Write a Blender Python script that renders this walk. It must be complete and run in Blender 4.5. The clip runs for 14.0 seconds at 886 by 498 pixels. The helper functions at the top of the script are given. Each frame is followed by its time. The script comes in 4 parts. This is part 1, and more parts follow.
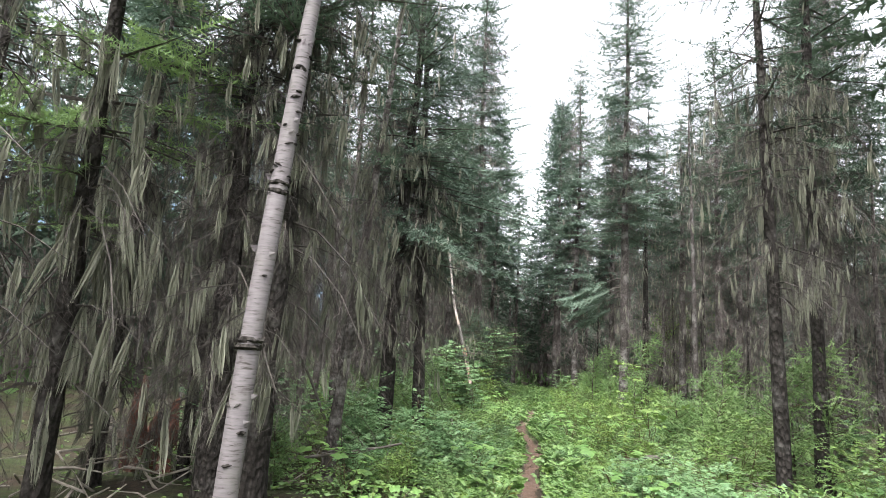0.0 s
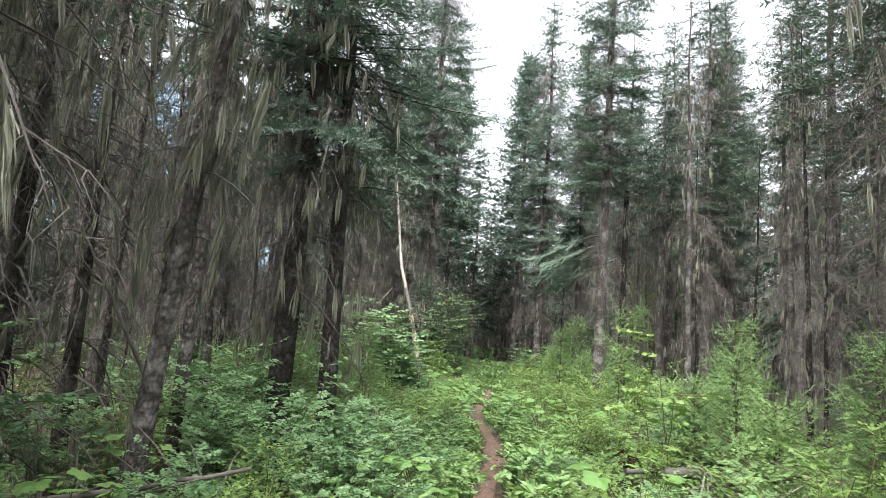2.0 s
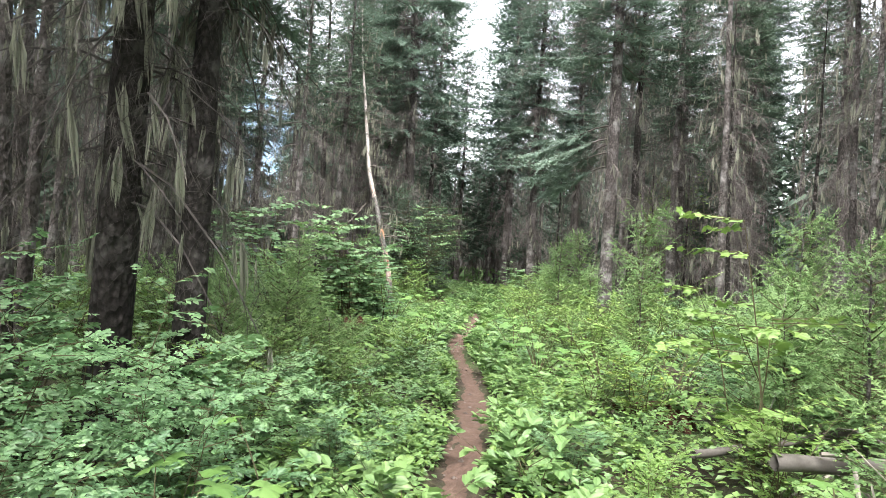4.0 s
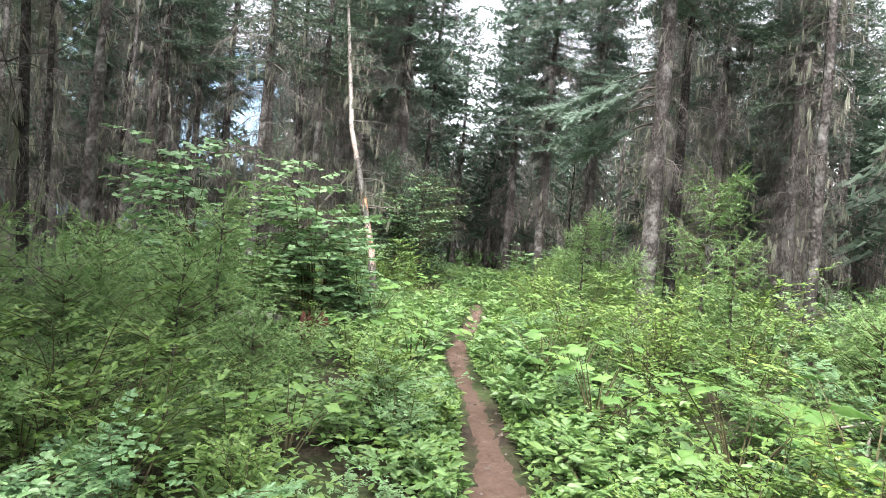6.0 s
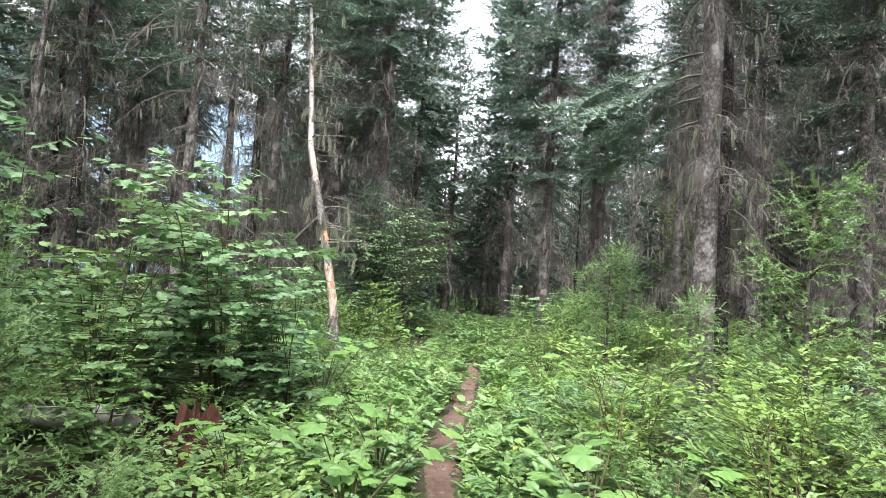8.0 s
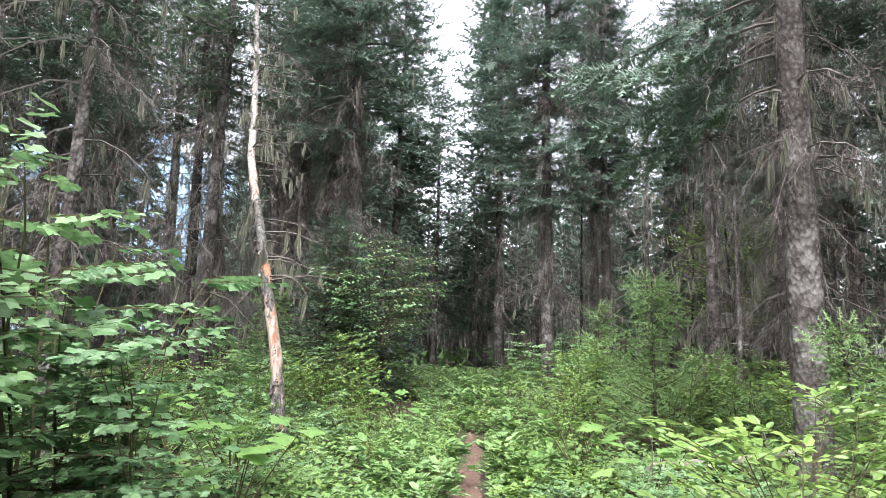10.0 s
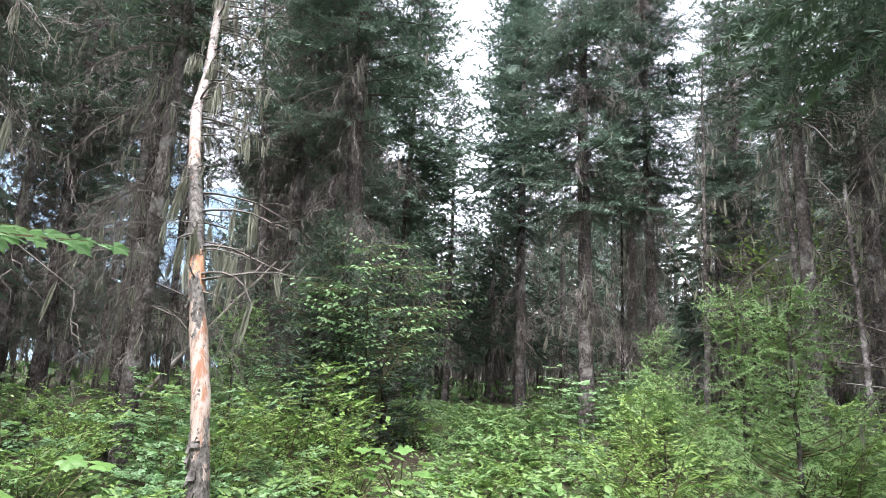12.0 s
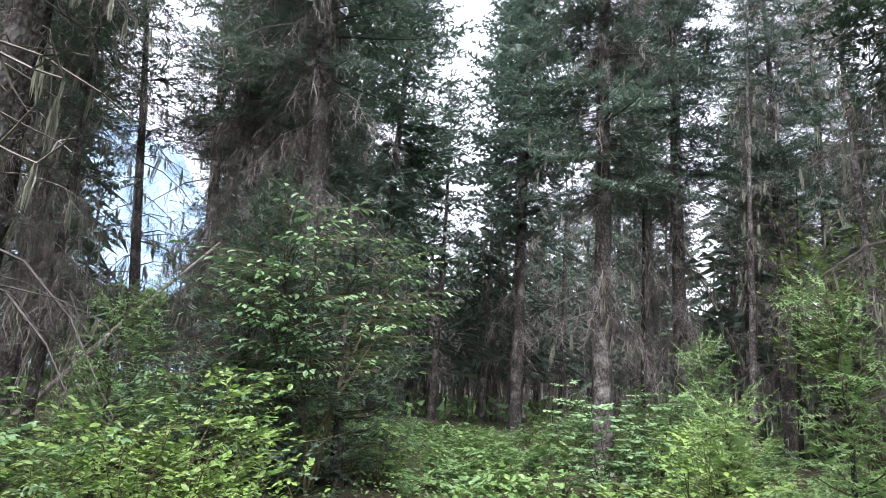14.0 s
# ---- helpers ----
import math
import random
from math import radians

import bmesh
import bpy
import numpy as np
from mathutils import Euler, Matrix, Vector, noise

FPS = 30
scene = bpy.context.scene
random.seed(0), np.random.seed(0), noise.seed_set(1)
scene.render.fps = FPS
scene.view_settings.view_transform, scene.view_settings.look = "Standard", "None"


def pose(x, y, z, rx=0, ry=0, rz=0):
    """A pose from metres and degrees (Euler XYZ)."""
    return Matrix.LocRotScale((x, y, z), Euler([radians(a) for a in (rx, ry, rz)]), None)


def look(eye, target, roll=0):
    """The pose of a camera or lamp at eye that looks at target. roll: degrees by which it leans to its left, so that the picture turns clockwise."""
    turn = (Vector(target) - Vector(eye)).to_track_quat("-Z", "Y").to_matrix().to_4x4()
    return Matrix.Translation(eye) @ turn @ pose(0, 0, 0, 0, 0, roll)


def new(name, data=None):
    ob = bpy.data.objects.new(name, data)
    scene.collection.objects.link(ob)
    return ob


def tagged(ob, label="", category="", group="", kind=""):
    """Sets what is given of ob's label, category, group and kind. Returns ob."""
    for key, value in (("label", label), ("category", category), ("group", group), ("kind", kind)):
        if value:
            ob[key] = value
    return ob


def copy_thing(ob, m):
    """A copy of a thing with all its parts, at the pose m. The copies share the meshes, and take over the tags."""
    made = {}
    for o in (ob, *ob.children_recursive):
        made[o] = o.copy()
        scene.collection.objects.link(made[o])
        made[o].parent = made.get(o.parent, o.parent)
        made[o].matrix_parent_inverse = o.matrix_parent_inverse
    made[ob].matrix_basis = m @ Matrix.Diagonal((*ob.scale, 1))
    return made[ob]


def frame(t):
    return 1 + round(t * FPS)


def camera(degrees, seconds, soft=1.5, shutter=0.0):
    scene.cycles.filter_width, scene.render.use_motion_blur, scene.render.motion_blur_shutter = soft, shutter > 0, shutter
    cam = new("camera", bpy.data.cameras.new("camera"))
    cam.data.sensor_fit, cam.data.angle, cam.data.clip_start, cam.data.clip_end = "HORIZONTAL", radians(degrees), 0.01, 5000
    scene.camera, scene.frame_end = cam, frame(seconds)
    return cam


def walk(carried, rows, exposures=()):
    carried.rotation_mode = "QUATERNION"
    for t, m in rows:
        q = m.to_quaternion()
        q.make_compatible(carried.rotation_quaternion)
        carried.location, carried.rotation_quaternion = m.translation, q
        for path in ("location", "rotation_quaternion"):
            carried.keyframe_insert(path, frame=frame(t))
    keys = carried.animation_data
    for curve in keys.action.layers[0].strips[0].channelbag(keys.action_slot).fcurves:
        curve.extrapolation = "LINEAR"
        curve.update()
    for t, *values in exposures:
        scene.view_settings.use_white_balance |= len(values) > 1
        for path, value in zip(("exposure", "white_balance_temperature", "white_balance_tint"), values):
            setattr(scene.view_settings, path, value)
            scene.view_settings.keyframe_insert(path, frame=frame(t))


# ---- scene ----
cam = camera(72.0, 14.0, soft=0.7)

PATH = [
    (0, (0.722, -0.458, 1.783), (0.647, 1.509, 2.139), 3.7),
    (0.5, (0.817, 0.491, 1.772), (0.761, 2.457, 2.139), 3.9),
    (1, (0.849, 1.445, 1.761), (0.832, 3.412, 2.125), 4.2),
    (1.5, (0.966, 2.374, 1.744), (1.015, 4.348, 2.064), 4.9),
    (2, (1.06, 3.292, 1.669), (1.125, 5.271, 1.952), 4.6),
    (2.5, (1.228, 4.103, 1.583), (1.314, 6.086, 1.824), 4.3),
    (3, (1.35, 4.941, 1.524), (1.444, 6.929, 1.718), 3.9),
    (3.5, (1.466, 5.753, 1.481), (1.576, 7.747, 1.582), 3.7),
    (4, (1.627, 6.516, 1.464), (1.738, 8.512, 1.51), 3.6),
    (4.2, (1.662, 6.834, 1.462), (1.768, 8.831, 1.487), 3.7),
    (6.3, (1.77, 10.048, 1.35), (1.908, 12.043, 1.341), 5.2),
    (6.5, (1.785, 10.333, 1.316), (1.924, 12.328, 1.31), 5.3),
    (7, (1.854, 11.101, 1.318), (1.994, 13.096, 1.336), 5.2),
    (7.5, (2.02, 11.835, 1.365), (2.159, 13.829, 1.43), 4.7),
    (8, (2.147, 12.51, 1.394), (2.283, 14.5, 1.533), 3.9),
    (8.5, (2.3, 13.154, 1.358), (2.455, 15.138, 1.562), 2.8),
    (8.7, (2.308, 13.398, 1.306), (2.472, 15.378, 1.54), 2.3),
    (10.8, (2.46, 16.161, 1.419), (2.633, 18.124, 1.761), 1.3),
    (11, (2.491, 16.427, 1.434), (2.657, 18.387, 1.793), 1.3),
    (11.5, (2.471, 17.049, 1.421), (2.616, 19.005, 1.812), 1.8),
    (12, (2.484, 17.665, 1.399), (2.617, 19.619, 1.806), 2.3),
    (12.5, (2.504, 18.342, 1.35), (2.634, 20.293, 1.77), 2.7),
    (13, (2.59, 18.958, 1.369), (2.716, 20.906, 1.8), 3.0),
    (13.5, (2.771, 19.512, 1.358), (2.903, 21.458, 1.801), 3.3),
    (14, (2.897, 20.232, 1.441), (3.039, 22.175, 1.892), 3.9),
]
walk(cam, [(t, look(eye, target, roll)) for t, eye, target, roll in PATH], [(0.0, 2.14, 6500, 10), (1.5, 2.16, 6500, 10), (4.0, 2.48, 6500, 10), (7.0, 2.5, 6450, 10), (8.5, 2.38, 6350, 11), (11.0, 2.38, 6300, 14), (12.5, 2.44, 6200, 15), (14.0, 2.28, 6100, 18)])

# ---- light ----
world = bpy.data.worlds.new("overcast_sky")
scene.world = world
world.use_nodes = True
wn = world.node_tree.nodes
wl = world.node_tree.links
sky = wn.new("ShaderNodeTexSky")
sky.sky_type = "NISHITA"
sky.sun_disc = False
sky.sun_elevation = radians(65)
sky.sun_rotation = radians(201)
sky.air_density, sky.dust_density, sky.ozone_density = 1.0, 4.0, 1.0
pale = wn.new("ShaderNodeHueSaturation")
pale.inputs["Saturation"].default_value = 0.22
wl.new(sky.outputs["Color"], pale.inputs["Color"])
wl.new(pale.outputs["Color"], wn["Background"].inputs["Color"])
wn["Background"].inputs["Strength"].default_value = 0.15

sun_data = bpy.data.lights.new("sun", "SUN")
sun_data.energy, sun_data.angle, sun_data.color = 1.5, radians(50), (1.0, 0.98, 0.95)
sun = new("sun", sun_data)
sun.matrix_world = look((-5, -13, 30), (0, 0, 0))


# ---- materials ----
def material(name, rough=0.8):
    m = bpy.data.materials.new(name)
    m.use_nodes = True
    b = m.node_tree.nodes["Principled BSDF"]
    b.inputs["Roughness"].default_value = rough
    b.inputs["Specular IOR Level"].default_value = 0.3
    return m, m.node_tree.nodes, m.node_tree.links, b


def ramp(n, l, src, stops):
    r = n.new("ShaderNodeValToRGB")
    while len(r.color_ramp.elements) < len(stops):
        r.color_ramp.elements.new(0.5)
    for e, (p, c) in zip(r.color_ramp.elements, stops):
        e.position, e.color = p, (*c, 1)
    l.new(src, r.inputs["Fac"])
    return r.outputs["Color"]


def noise_tex(n, l, scale, detail=4, rough=0.6, stretch=None):
    t = n.new("ShaderNodeTexNoise")
    t.inputs["Scale"].default_value, t.inputs["Detail"].default_value, t.inputs["Roughness"].default_value = scale, detail, rough
    co = n.new("ShaderNodeTexCoord")
    src = co.outputs["Object"]
    if stretch:
        mp = n.new("ShaderNodeMapping")
        mp.inputs["Scale"].default_value = stretch
        l.new(src, mp.inputs["Vector"])
        src = mp.outputs["Vector"]
    l.new(src, t.inputs["Vector"])
    return t.outputs["Fac"], src


def blend(n, l, fac, a, b, kind="MIX"):
    m = n.new("ShaderNodeMix")
    m.data_type, m.blend_type = "RGBA", kind
    for sock, v in ((m.inputs[0], fac), (m.inputs[6], a), (m.inputs[7], b)):
        if hasattr(v, "is_output"):
            l.new(v, sock)
        else:
            sock.default_value = v if isinstance(v, float) else (*v, 1)
    return m.outputs[2]


def bump(n, l, b, height, strength, dist):
    k = n.new("ShaderNodeBump")
    k.inputs["Strength"].default_value, k.inputs["Distance"].default_value = strength, dist
    l.new(height, k.inputs["Height"])
    l.new(k.outputs["Normal"], b.inputs["Normal"])


def leaf_material(name, low, mid, high, through_light=0.35, rough=0.42, spread=0.5, aged=None):
    """Leaf blades: each leaf differs, each plant differs, light comes through."""
    m, n, l, b = material(name, rough)
    b.inputs["Specular IOR Level"].default_value = 0.5 if rough < 0.5 else 0.2
    geo, info = n.new("ShaderNodeNewGeometry"), n.new("ShaderNodeObjectInfo")
    add = n.new("ShaderNodeMath")
    add.operation = "MULTIPLY_ADD"
    l.new(geo.outputs["Random Per Island"], add.inputs[0])
    add.inputs[1].default_value = spread
    half = n.new("ShaderNodeMath")
    half.operation = "MULTIPLY"
    l.new(info.outputs["Random"], half.inputs[0])
    half.inputs[1].default_value = 1 - spread
    l.new(half.outputs[0], add.inputs[2])
    c = ramp(n, l, add.outputs[0], [(0.1, low), (0.5, mid), (0.88, high)] + ([(0.95, high), (0.97, aged)] if aged else []))
    f, _ = noise_tex(n, l, 2.2, 3)
    c = blend(n, l, 0.35, c, ramp(n, l, f, [(0.3, low), (0.7, high)]))
    l.new(c, b.inputs["Base Color"])
    tr, mix = n.new("ShaderNodeBsdfTranslucent"), n.new("ShaderNodeMixShader")
    l.new(c, tr.inputs["Color"])
    mix.inputs["Fac"].default_value = through_light
    l.new(b.outputs["BSDF"], mix.inputs[1])
    l.new(tr.outputs["BSDF"], mix.inputs[2])
    l.new(mix.outputs["Shader"], n["Material Output"].inputs["Surface"])
    return m


def bark_material(name, dark, light, grey, scale=26.0, depth=0.012, patch=0.5):
    m, n, l, b = material(name, 0.95)
    b.inputs["Specular IOR Level"].default_value = 0.15
    v = n.new("ShaderNodeTexVoronoi")
    v.inputs["Scale"].default_value = scale
    co, mp = n.new("ShaderNodeTexCoord"), n.new("ShaderNodeMapping")
    mp.inputs["Scale"].default_value = (1, 1, 0.55)
    l.new(co.outputs["Object"], mp.inputs["Vector"])
    l.new(mp.outputs["Vector"], v.inputs["Vector"])
    f, _ = noise_tex(n, l, 40, 6, 0.7)
    big, _ = noise_tex(n, l, 2.6, 5, 0.65)
    c = ramp(n, l, v.outputs["Distance"], [(0.05, light), (0.5, dark)])
    c = blend(n, l, 0.5, c, ramp(n, l, f, [(0.3, dark), (0.75, light)]))
    c = blend(n, l, ramp(n, l, big, [(patch, (0, 0, 0)), (patch + 0.14, (0.75, 0.75, 0.75))]), c, grey)
    l.new(c, b.inputs["Base Color"])
    bump(n, l, b, v.outputs["Distance"], 0.9, depth)
    return m


def plain_material(name, a, c, scale=8.0, rough=0.9, stretch=None, relief=0.01):
    m, n, l, b = material(name, rough)
    f, _ = noise_tex(n, l, scale, 6, 0.65, stretch)
    l.new(ramp(n, l, f, [(0.3, a), (0.7, c)]), b.inputs["Base Color"])
    bump(n, l, b, f, 0.7, relief)
    return m


BARK = bark_material("spruce_bark", (0.035, 0.03, 0.028), (0.175, 0.155, 0.147), (0.29, 0.275, 0.265), 26, 0.025, 0.5)
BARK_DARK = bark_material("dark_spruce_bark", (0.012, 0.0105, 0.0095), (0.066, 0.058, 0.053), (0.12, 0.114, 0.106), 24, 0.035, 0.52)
TWIG = plain_material("dead_twigs", (0.06, 0.052, 0.046), (0.175, 0.158, 0.143), 5)
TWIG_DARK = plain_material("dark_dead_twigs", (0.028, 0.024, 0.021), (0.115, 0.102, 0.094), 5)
TWIG_RED = plain_material("dead_needle_twigs", (0.068, 0.057, 0.054), (0.215, 0.19, 0.178), 4)
NEEDLE = leaf_material("spruce_needles", (0.04, 0.066, 0.048), (0.085, 0.13, 0.09), (0.155, 0.21, 0.145), 0.2, 0.6)
NEEDLE_FAR = leaf_material("blue_spruce_needles", (0.055, 0.09, 0.07), (0.115, 0.168, 0.13), (0.2, 0.27, 0.205), 0.2, 0.6)
NEEDLE_YOUNG = leaf_material("young_fir_needles", (0.115, 0.195, 0.08), (0.185, 0.295, 0.115), (0.27, 0.40, 0.155), 0.35, 0.5)
LICHEN = leaf_material("hanging_lichen", (0.17, 0.175, 0.135), (0.27, 0.275, 0.215), (0.38, 0.385, 0.305), 0.3, 0.95)
LEAF = leaf_material("bush_leaves", (0.075, 0.15, 0.052), (0.135, 0.245, 0.08), (0.215, 0.335, 0.11), 0.3, spread=0.45, aged=(0.36, 0.31, 0.07))
LEAF_BLUE = leaf_material("cool_bush_leaves", (0.085, 0.175, 0.08), (0.145, 0.265, 0.115), (0.23, 0.365, 0.165), 0.3, spread=0.45)
LEAF_LIME = leaf_material("lime_bush_leaves", (0.1, 0.18, 0.045), (0.152, 0.255, 0.06), (0.22, 0.33, 0.08), 0.32, spread=0.45, aged=(0.38, 0.33, 0.06))
LEAF_BIG = leaf_material("broad_leaves", (0.09, 0.19, 0.05), (0.16, 0.30, 0.08), (0.24, 0.39, 0.115), 0.4, spread=0.7)
STEM = plain_material("bush_stems", (0.05, 0.05, 0.025), (0.13, 0.11, 0.06), 12)
WOOD = plain_material("weathered_wood", (0.15, 0.13, 0.11), (0.33, 0.30, 0.265), 9, 0.85, (1, 1, 0.12))
ROTTEN = plain_material("rotten_red_wood", (0.022, 0.011, 0.009), (0.125, 0.05, 0.032), 14, 0.95, (1, 1, 0.25), 0.03)


def birch_material():
    m, n, l, b = material("birch_bark", 0.7)
    f, _ = noise_tex(n, l, 9, 5, 0.6, (1, 1, 7))
    g, _ = noise_tex(n, l, 3, 4)
    c = ramp(n, l, f, [(0.35, (0.06, 0.052, 0.048)), (0.43, (0.145, 0.13, 0.135)), (0.8, (0.225, 0.203, 0.215))])
    c = blend(n, l, ramp(n, l, g, [(0.5, (0, 0, 0)), (0.7, (0.5, 0.5, 0.5))]), c, (0.17, 0.16, 0.145))
    l.new(c, b.inputs["Base Color"])
    bump(n, l, b, f, 0.5, 0.006)
    return m


def snag_material():
    """Bare pale wood in streaks, bands of grey bark left on it and an orange scar."""
    m, n, l, b = material("snag_wood", 0.85)
    f, co = noise_tex(n, l, 7, 6, 0.7, (1.6, 1.6, 0.7))
    g, _ = noise_tex(n, l, 9, 4, 0.6, (2, 2, 0.1))
    h, _ = noise_tex(n, l, 34, 6, 0.75, (1, 1, 0.07))
    k, _ = noise_tex(n, l, 38, 5, 0.7, (1, 1, 0.6))
    xyz, mul, add = n.new("ShaderNodeSeparateXYZ"), n.new("ShaderNodeMath"), n.new("ShaderNodeMath")
    tc = n.new("ShaderNodeTexCoord")
    l.new(tc.outputs["Object"], xyz.inputs[0])
    mul.operation, add.operation = "MULTIPLY_ADD", "MULTIPLY_ADD"
    l.new(f, mul.inputs[0])
    mul.inputs[1].default_value = 0.13
    add.inputs[1].default_value = 0.1
    l.new(xyz.outputs["Z"], add.inputs[0])
    l.new(mul.outputs[0], add.inputs[2])
    mul.inputs[2].default_value = -0.065
    wood = ramp(n, l, h, [(0.36, (0.15, 0.095, 0.07)), (0.46, (0.33, 0.26, 0.22)), (0.66, (0.42, 0.36, 0.32))])
    wood = blend(n, l, ramp(n, l, g, [(0.52, (0, 0, 0)), (0.6, (0.8, 0.8, 0.8))]), wood, (0.27, 0.115, 0.06))
    scar = ramp(n, l, add.outputs[0], [(0.19, (0, 0, 0)), (0.208, (0.75, 0.75, 0.75)), (0.228, (0.75, 0.75, 0.75)), (0.242, (0, 0, 0))])
    wood = blend(n, l, scar, wood, blend(n, l, h, (0.30, 0.11, 0.045), (0.46, 0.24, 0.125)))
    high = ramp(n, l, add.outputs[0], [(0.33, (0, 0, 0)), (0.36, (0.75, 0.75, 0.75))])
    wood = blend(n, l, high, wood, blend(n, l, ramp(n, l, k, [(0.35, (0, 0, 0)), (0.6, (1, 1, 1))]), (0.10, 0.092, 0.086), (0.44, 0.415, 0.395)))
    bark = blend(n, l, ramp(n, l, k, [(0.35, (0, 0, 0)), (0.65, (1, 1, 1))]), (0.022, 0.019, 0.017), (0.19, 0.178, 0.165))
    cover = ramp(n, l, add.outputs[0], [(0.07, (0.62, 0.62, 0.62)), (0.115, (0.40, 0.40, 0.40)), (0.178, (0.40, 0.40, 0.40)), (0.183, (0.8, 0.8, 0.8)), (0.198, (0.8, 0.8, 0.8)),
                                       (0.204, (0.45, 0.45, 0.45)), (0.232, (0.45, 0.45, 0.45)), (0.238, (0.74, 0.74, 0.74)), (0.30, (0.68, 0.68, 0.68)), (0.33, (0.44, 0.44, 0.44))])
    sub = n.new("ShaderNodeMath")
    sub.operation = "SUBTRACT"
    l.new(cover, sub.inputs[0])
    l.new(f, sub.inputs[1])
    c = blend(n, l, ramp(n, l, sub.outputs[0], [(0.0, (0, 0, 0)), (0.03, (1, 1, 1))]), wood, bark)
    l.new(c, b.inputs["Base Color"])
    bump(n, l, b, k, 0.9, 0.012)
    return m


BIRCH, SNAG = birch_material(), snag_material()


def ground_material():
    m, n, l, b = material("forest_floor", 0.95)
    f, _ = noise_tex(n, l, 9, 8, 0.7)
    g, _ = noise_tex(n, l, 0.9, 5)
    c = ramp(n, l, f, [(0.25, (0.014, 0.010, 0.007)), (0.5, (0.038, 0.027, 0.018)), (0.75, (0.08, 0.058, 0.04))])
    moss = ramp(n, l, f, [(0.3, (0.02, 0.034, 0.011)), (0.7, (0.07, 0.105, 0.03))])
    c = blend(n, l, ramp(n, l, g, [(0.42, (0, 0, 0)), (0.62, (0.85, 0.85, 0.85))]), c, moss)
    l.new(c, b.inputs["Base Color"])
    bump(n, l, b, f, 1.0, 0.05)
    return m


def trail_material():
    m, n, l, b = material("trodden_earth", 0.95)
    f, _ = noise_tex(n, l, 14, 8, 0.7)
    g, _ = noise_tex(n, l, 1.8, 4)
    c = ramp(n, l, f, [(0.25, (0.06, 0.036, 0.026)), (0.6, (0.12, 0.076, 0.058)), (0.85, (0.20, 0.145, 0.115))])
    c = blend(n, l, ramp(n, l, g, [(0.45, (0, 0, 0)), (0.7, (0.6, 0.6, 0.6))]), c, (0.08, 0.052, 0.038))
    l.new(c, b.inputs["Base Color"])
    bump(n, l, b, f, 1.0, 0.025)
    return m


GROUND, TRAIL = ground_material(), trail_material()


# ---- mesh tools ----
def mesh_of(name, pieces, mat, smooth=False):
    """One mesh from (verts, faces) arrays; faces of three or four corners."""
    vs, loops, totals, off = [], [], [], 0
    for v, f in pieces:
        v, f = np.asarray(v, np.float32).reshape(-1, 3), np.asarray(f, np.int32)
        vs.append(v)
        loops.append((f + off).ravel())
        totals.append(np.full(len(f), f.shape[1], np.int32))
        off += len(v)
    v, loops, totals = np.concatenate(vs), np.concatenate(loops), np.concatenate(totals)
    me = bpy.data.meshes.new(name)
    me.vertices.add(len(v))
    me.vertices.foreach_set("co", v.ravel())
    me.loops.add(len(loops))
    me.loops.foreach_set("vertex_index", loops)
    me.polygons.add(len(totals))
    me.polygons.foreach_set("loop_start", np.concatenate([[0], np.cumsum(totals)[:-1]]).astype(np.int32))
    me.polygons.foreach_set("loop_total", totals)
    me.polygons.foreach_set("use_smooth", np.full(len(totals), smooth))
    me.materials.append(mat)
    me.update(calc_edges=True)
    return me


def part(name, pieces, mat, parent=None, label="", smooth=False, kind=""):
    ob = new(name, mesh_of(name, pieces, mat, smooth))
    ob.parent = parent
    return tagged(ob, label, kind=kind)


def tube(pts, radii, sides=6, cap=True, rough=0.0, rng=None):
    """A limb: rings of the given radii round a line of points."""
    p, r = np.asarray(pts, float), np.asarray(radii, float)
    t = np.gradient(p, axis=0)
    t /= np.linalg.norm(t, axis=1)[:, None] + 1e-9
    side = np.cross(t, np.array([0.31, 0.95, 0.05]) if abs(t[0, 2]) > 0.7 else np.array([0, 0, 1.0]))
    side /= np.linalg.norm(side, axis=1)[:, None] + 1e-9
    up = np.cross(side, t)
    a = np.arange(sides) * 2 * np.pi / sides
    rr = r[:, None] * (1 + rough * (rng.random((len(r), sides)) - 0.5) if rng is not None else np.ones((len(r), sides)))
    v = p[:, None] + rr[..., None] * (np.cos(a)[None, :, None] * side[:, None] + np.sin(a)[None, :, None] * up[:, None])
    k = np.arange(len(p) - 1)[:, None] * sides
    j = np.arange(sides)[None]
    n = (j + 1) % sides
    f = np.stack([k + j, k + n, k + sides + n, k + sides + j], -1).reshape(-1, 4)
    out = [(v.reshape(-1, 3), f)]
    if cap:
        last = v[-1]
        out.append((np.vstack([last, p[-1:]]), np.array([[i, (i + 1) % sides, sides] for i in range(sides)])))
    return out


def scatter(proto, turns, places):
    """Copies of a small prototype (verts, faces), joined."""
    v, f = proto
    turns, places = np.asarray(turns), np.asarray(places)
    vv = np.einsum("nij,pj->npi", turns, v) + places[:, None]
    ff = f[None] + (np.arange(len(places)) * len(v))[:, None, None]
    return vv.reshape(-1, 3), ff.reshape(-1, f.shape[1])


def basis(x, up=(0, 0, 1)):
    """Turn whose first axis is x and whose third lies near up."""
    x = x / (np.linalg.norm(x) + 1e-9)
    y = np.cross(up, x)
    y /= np.linalg.norm(y) + 1e-9
    return np.stack([x, y, np.cross(x, y)], 1)


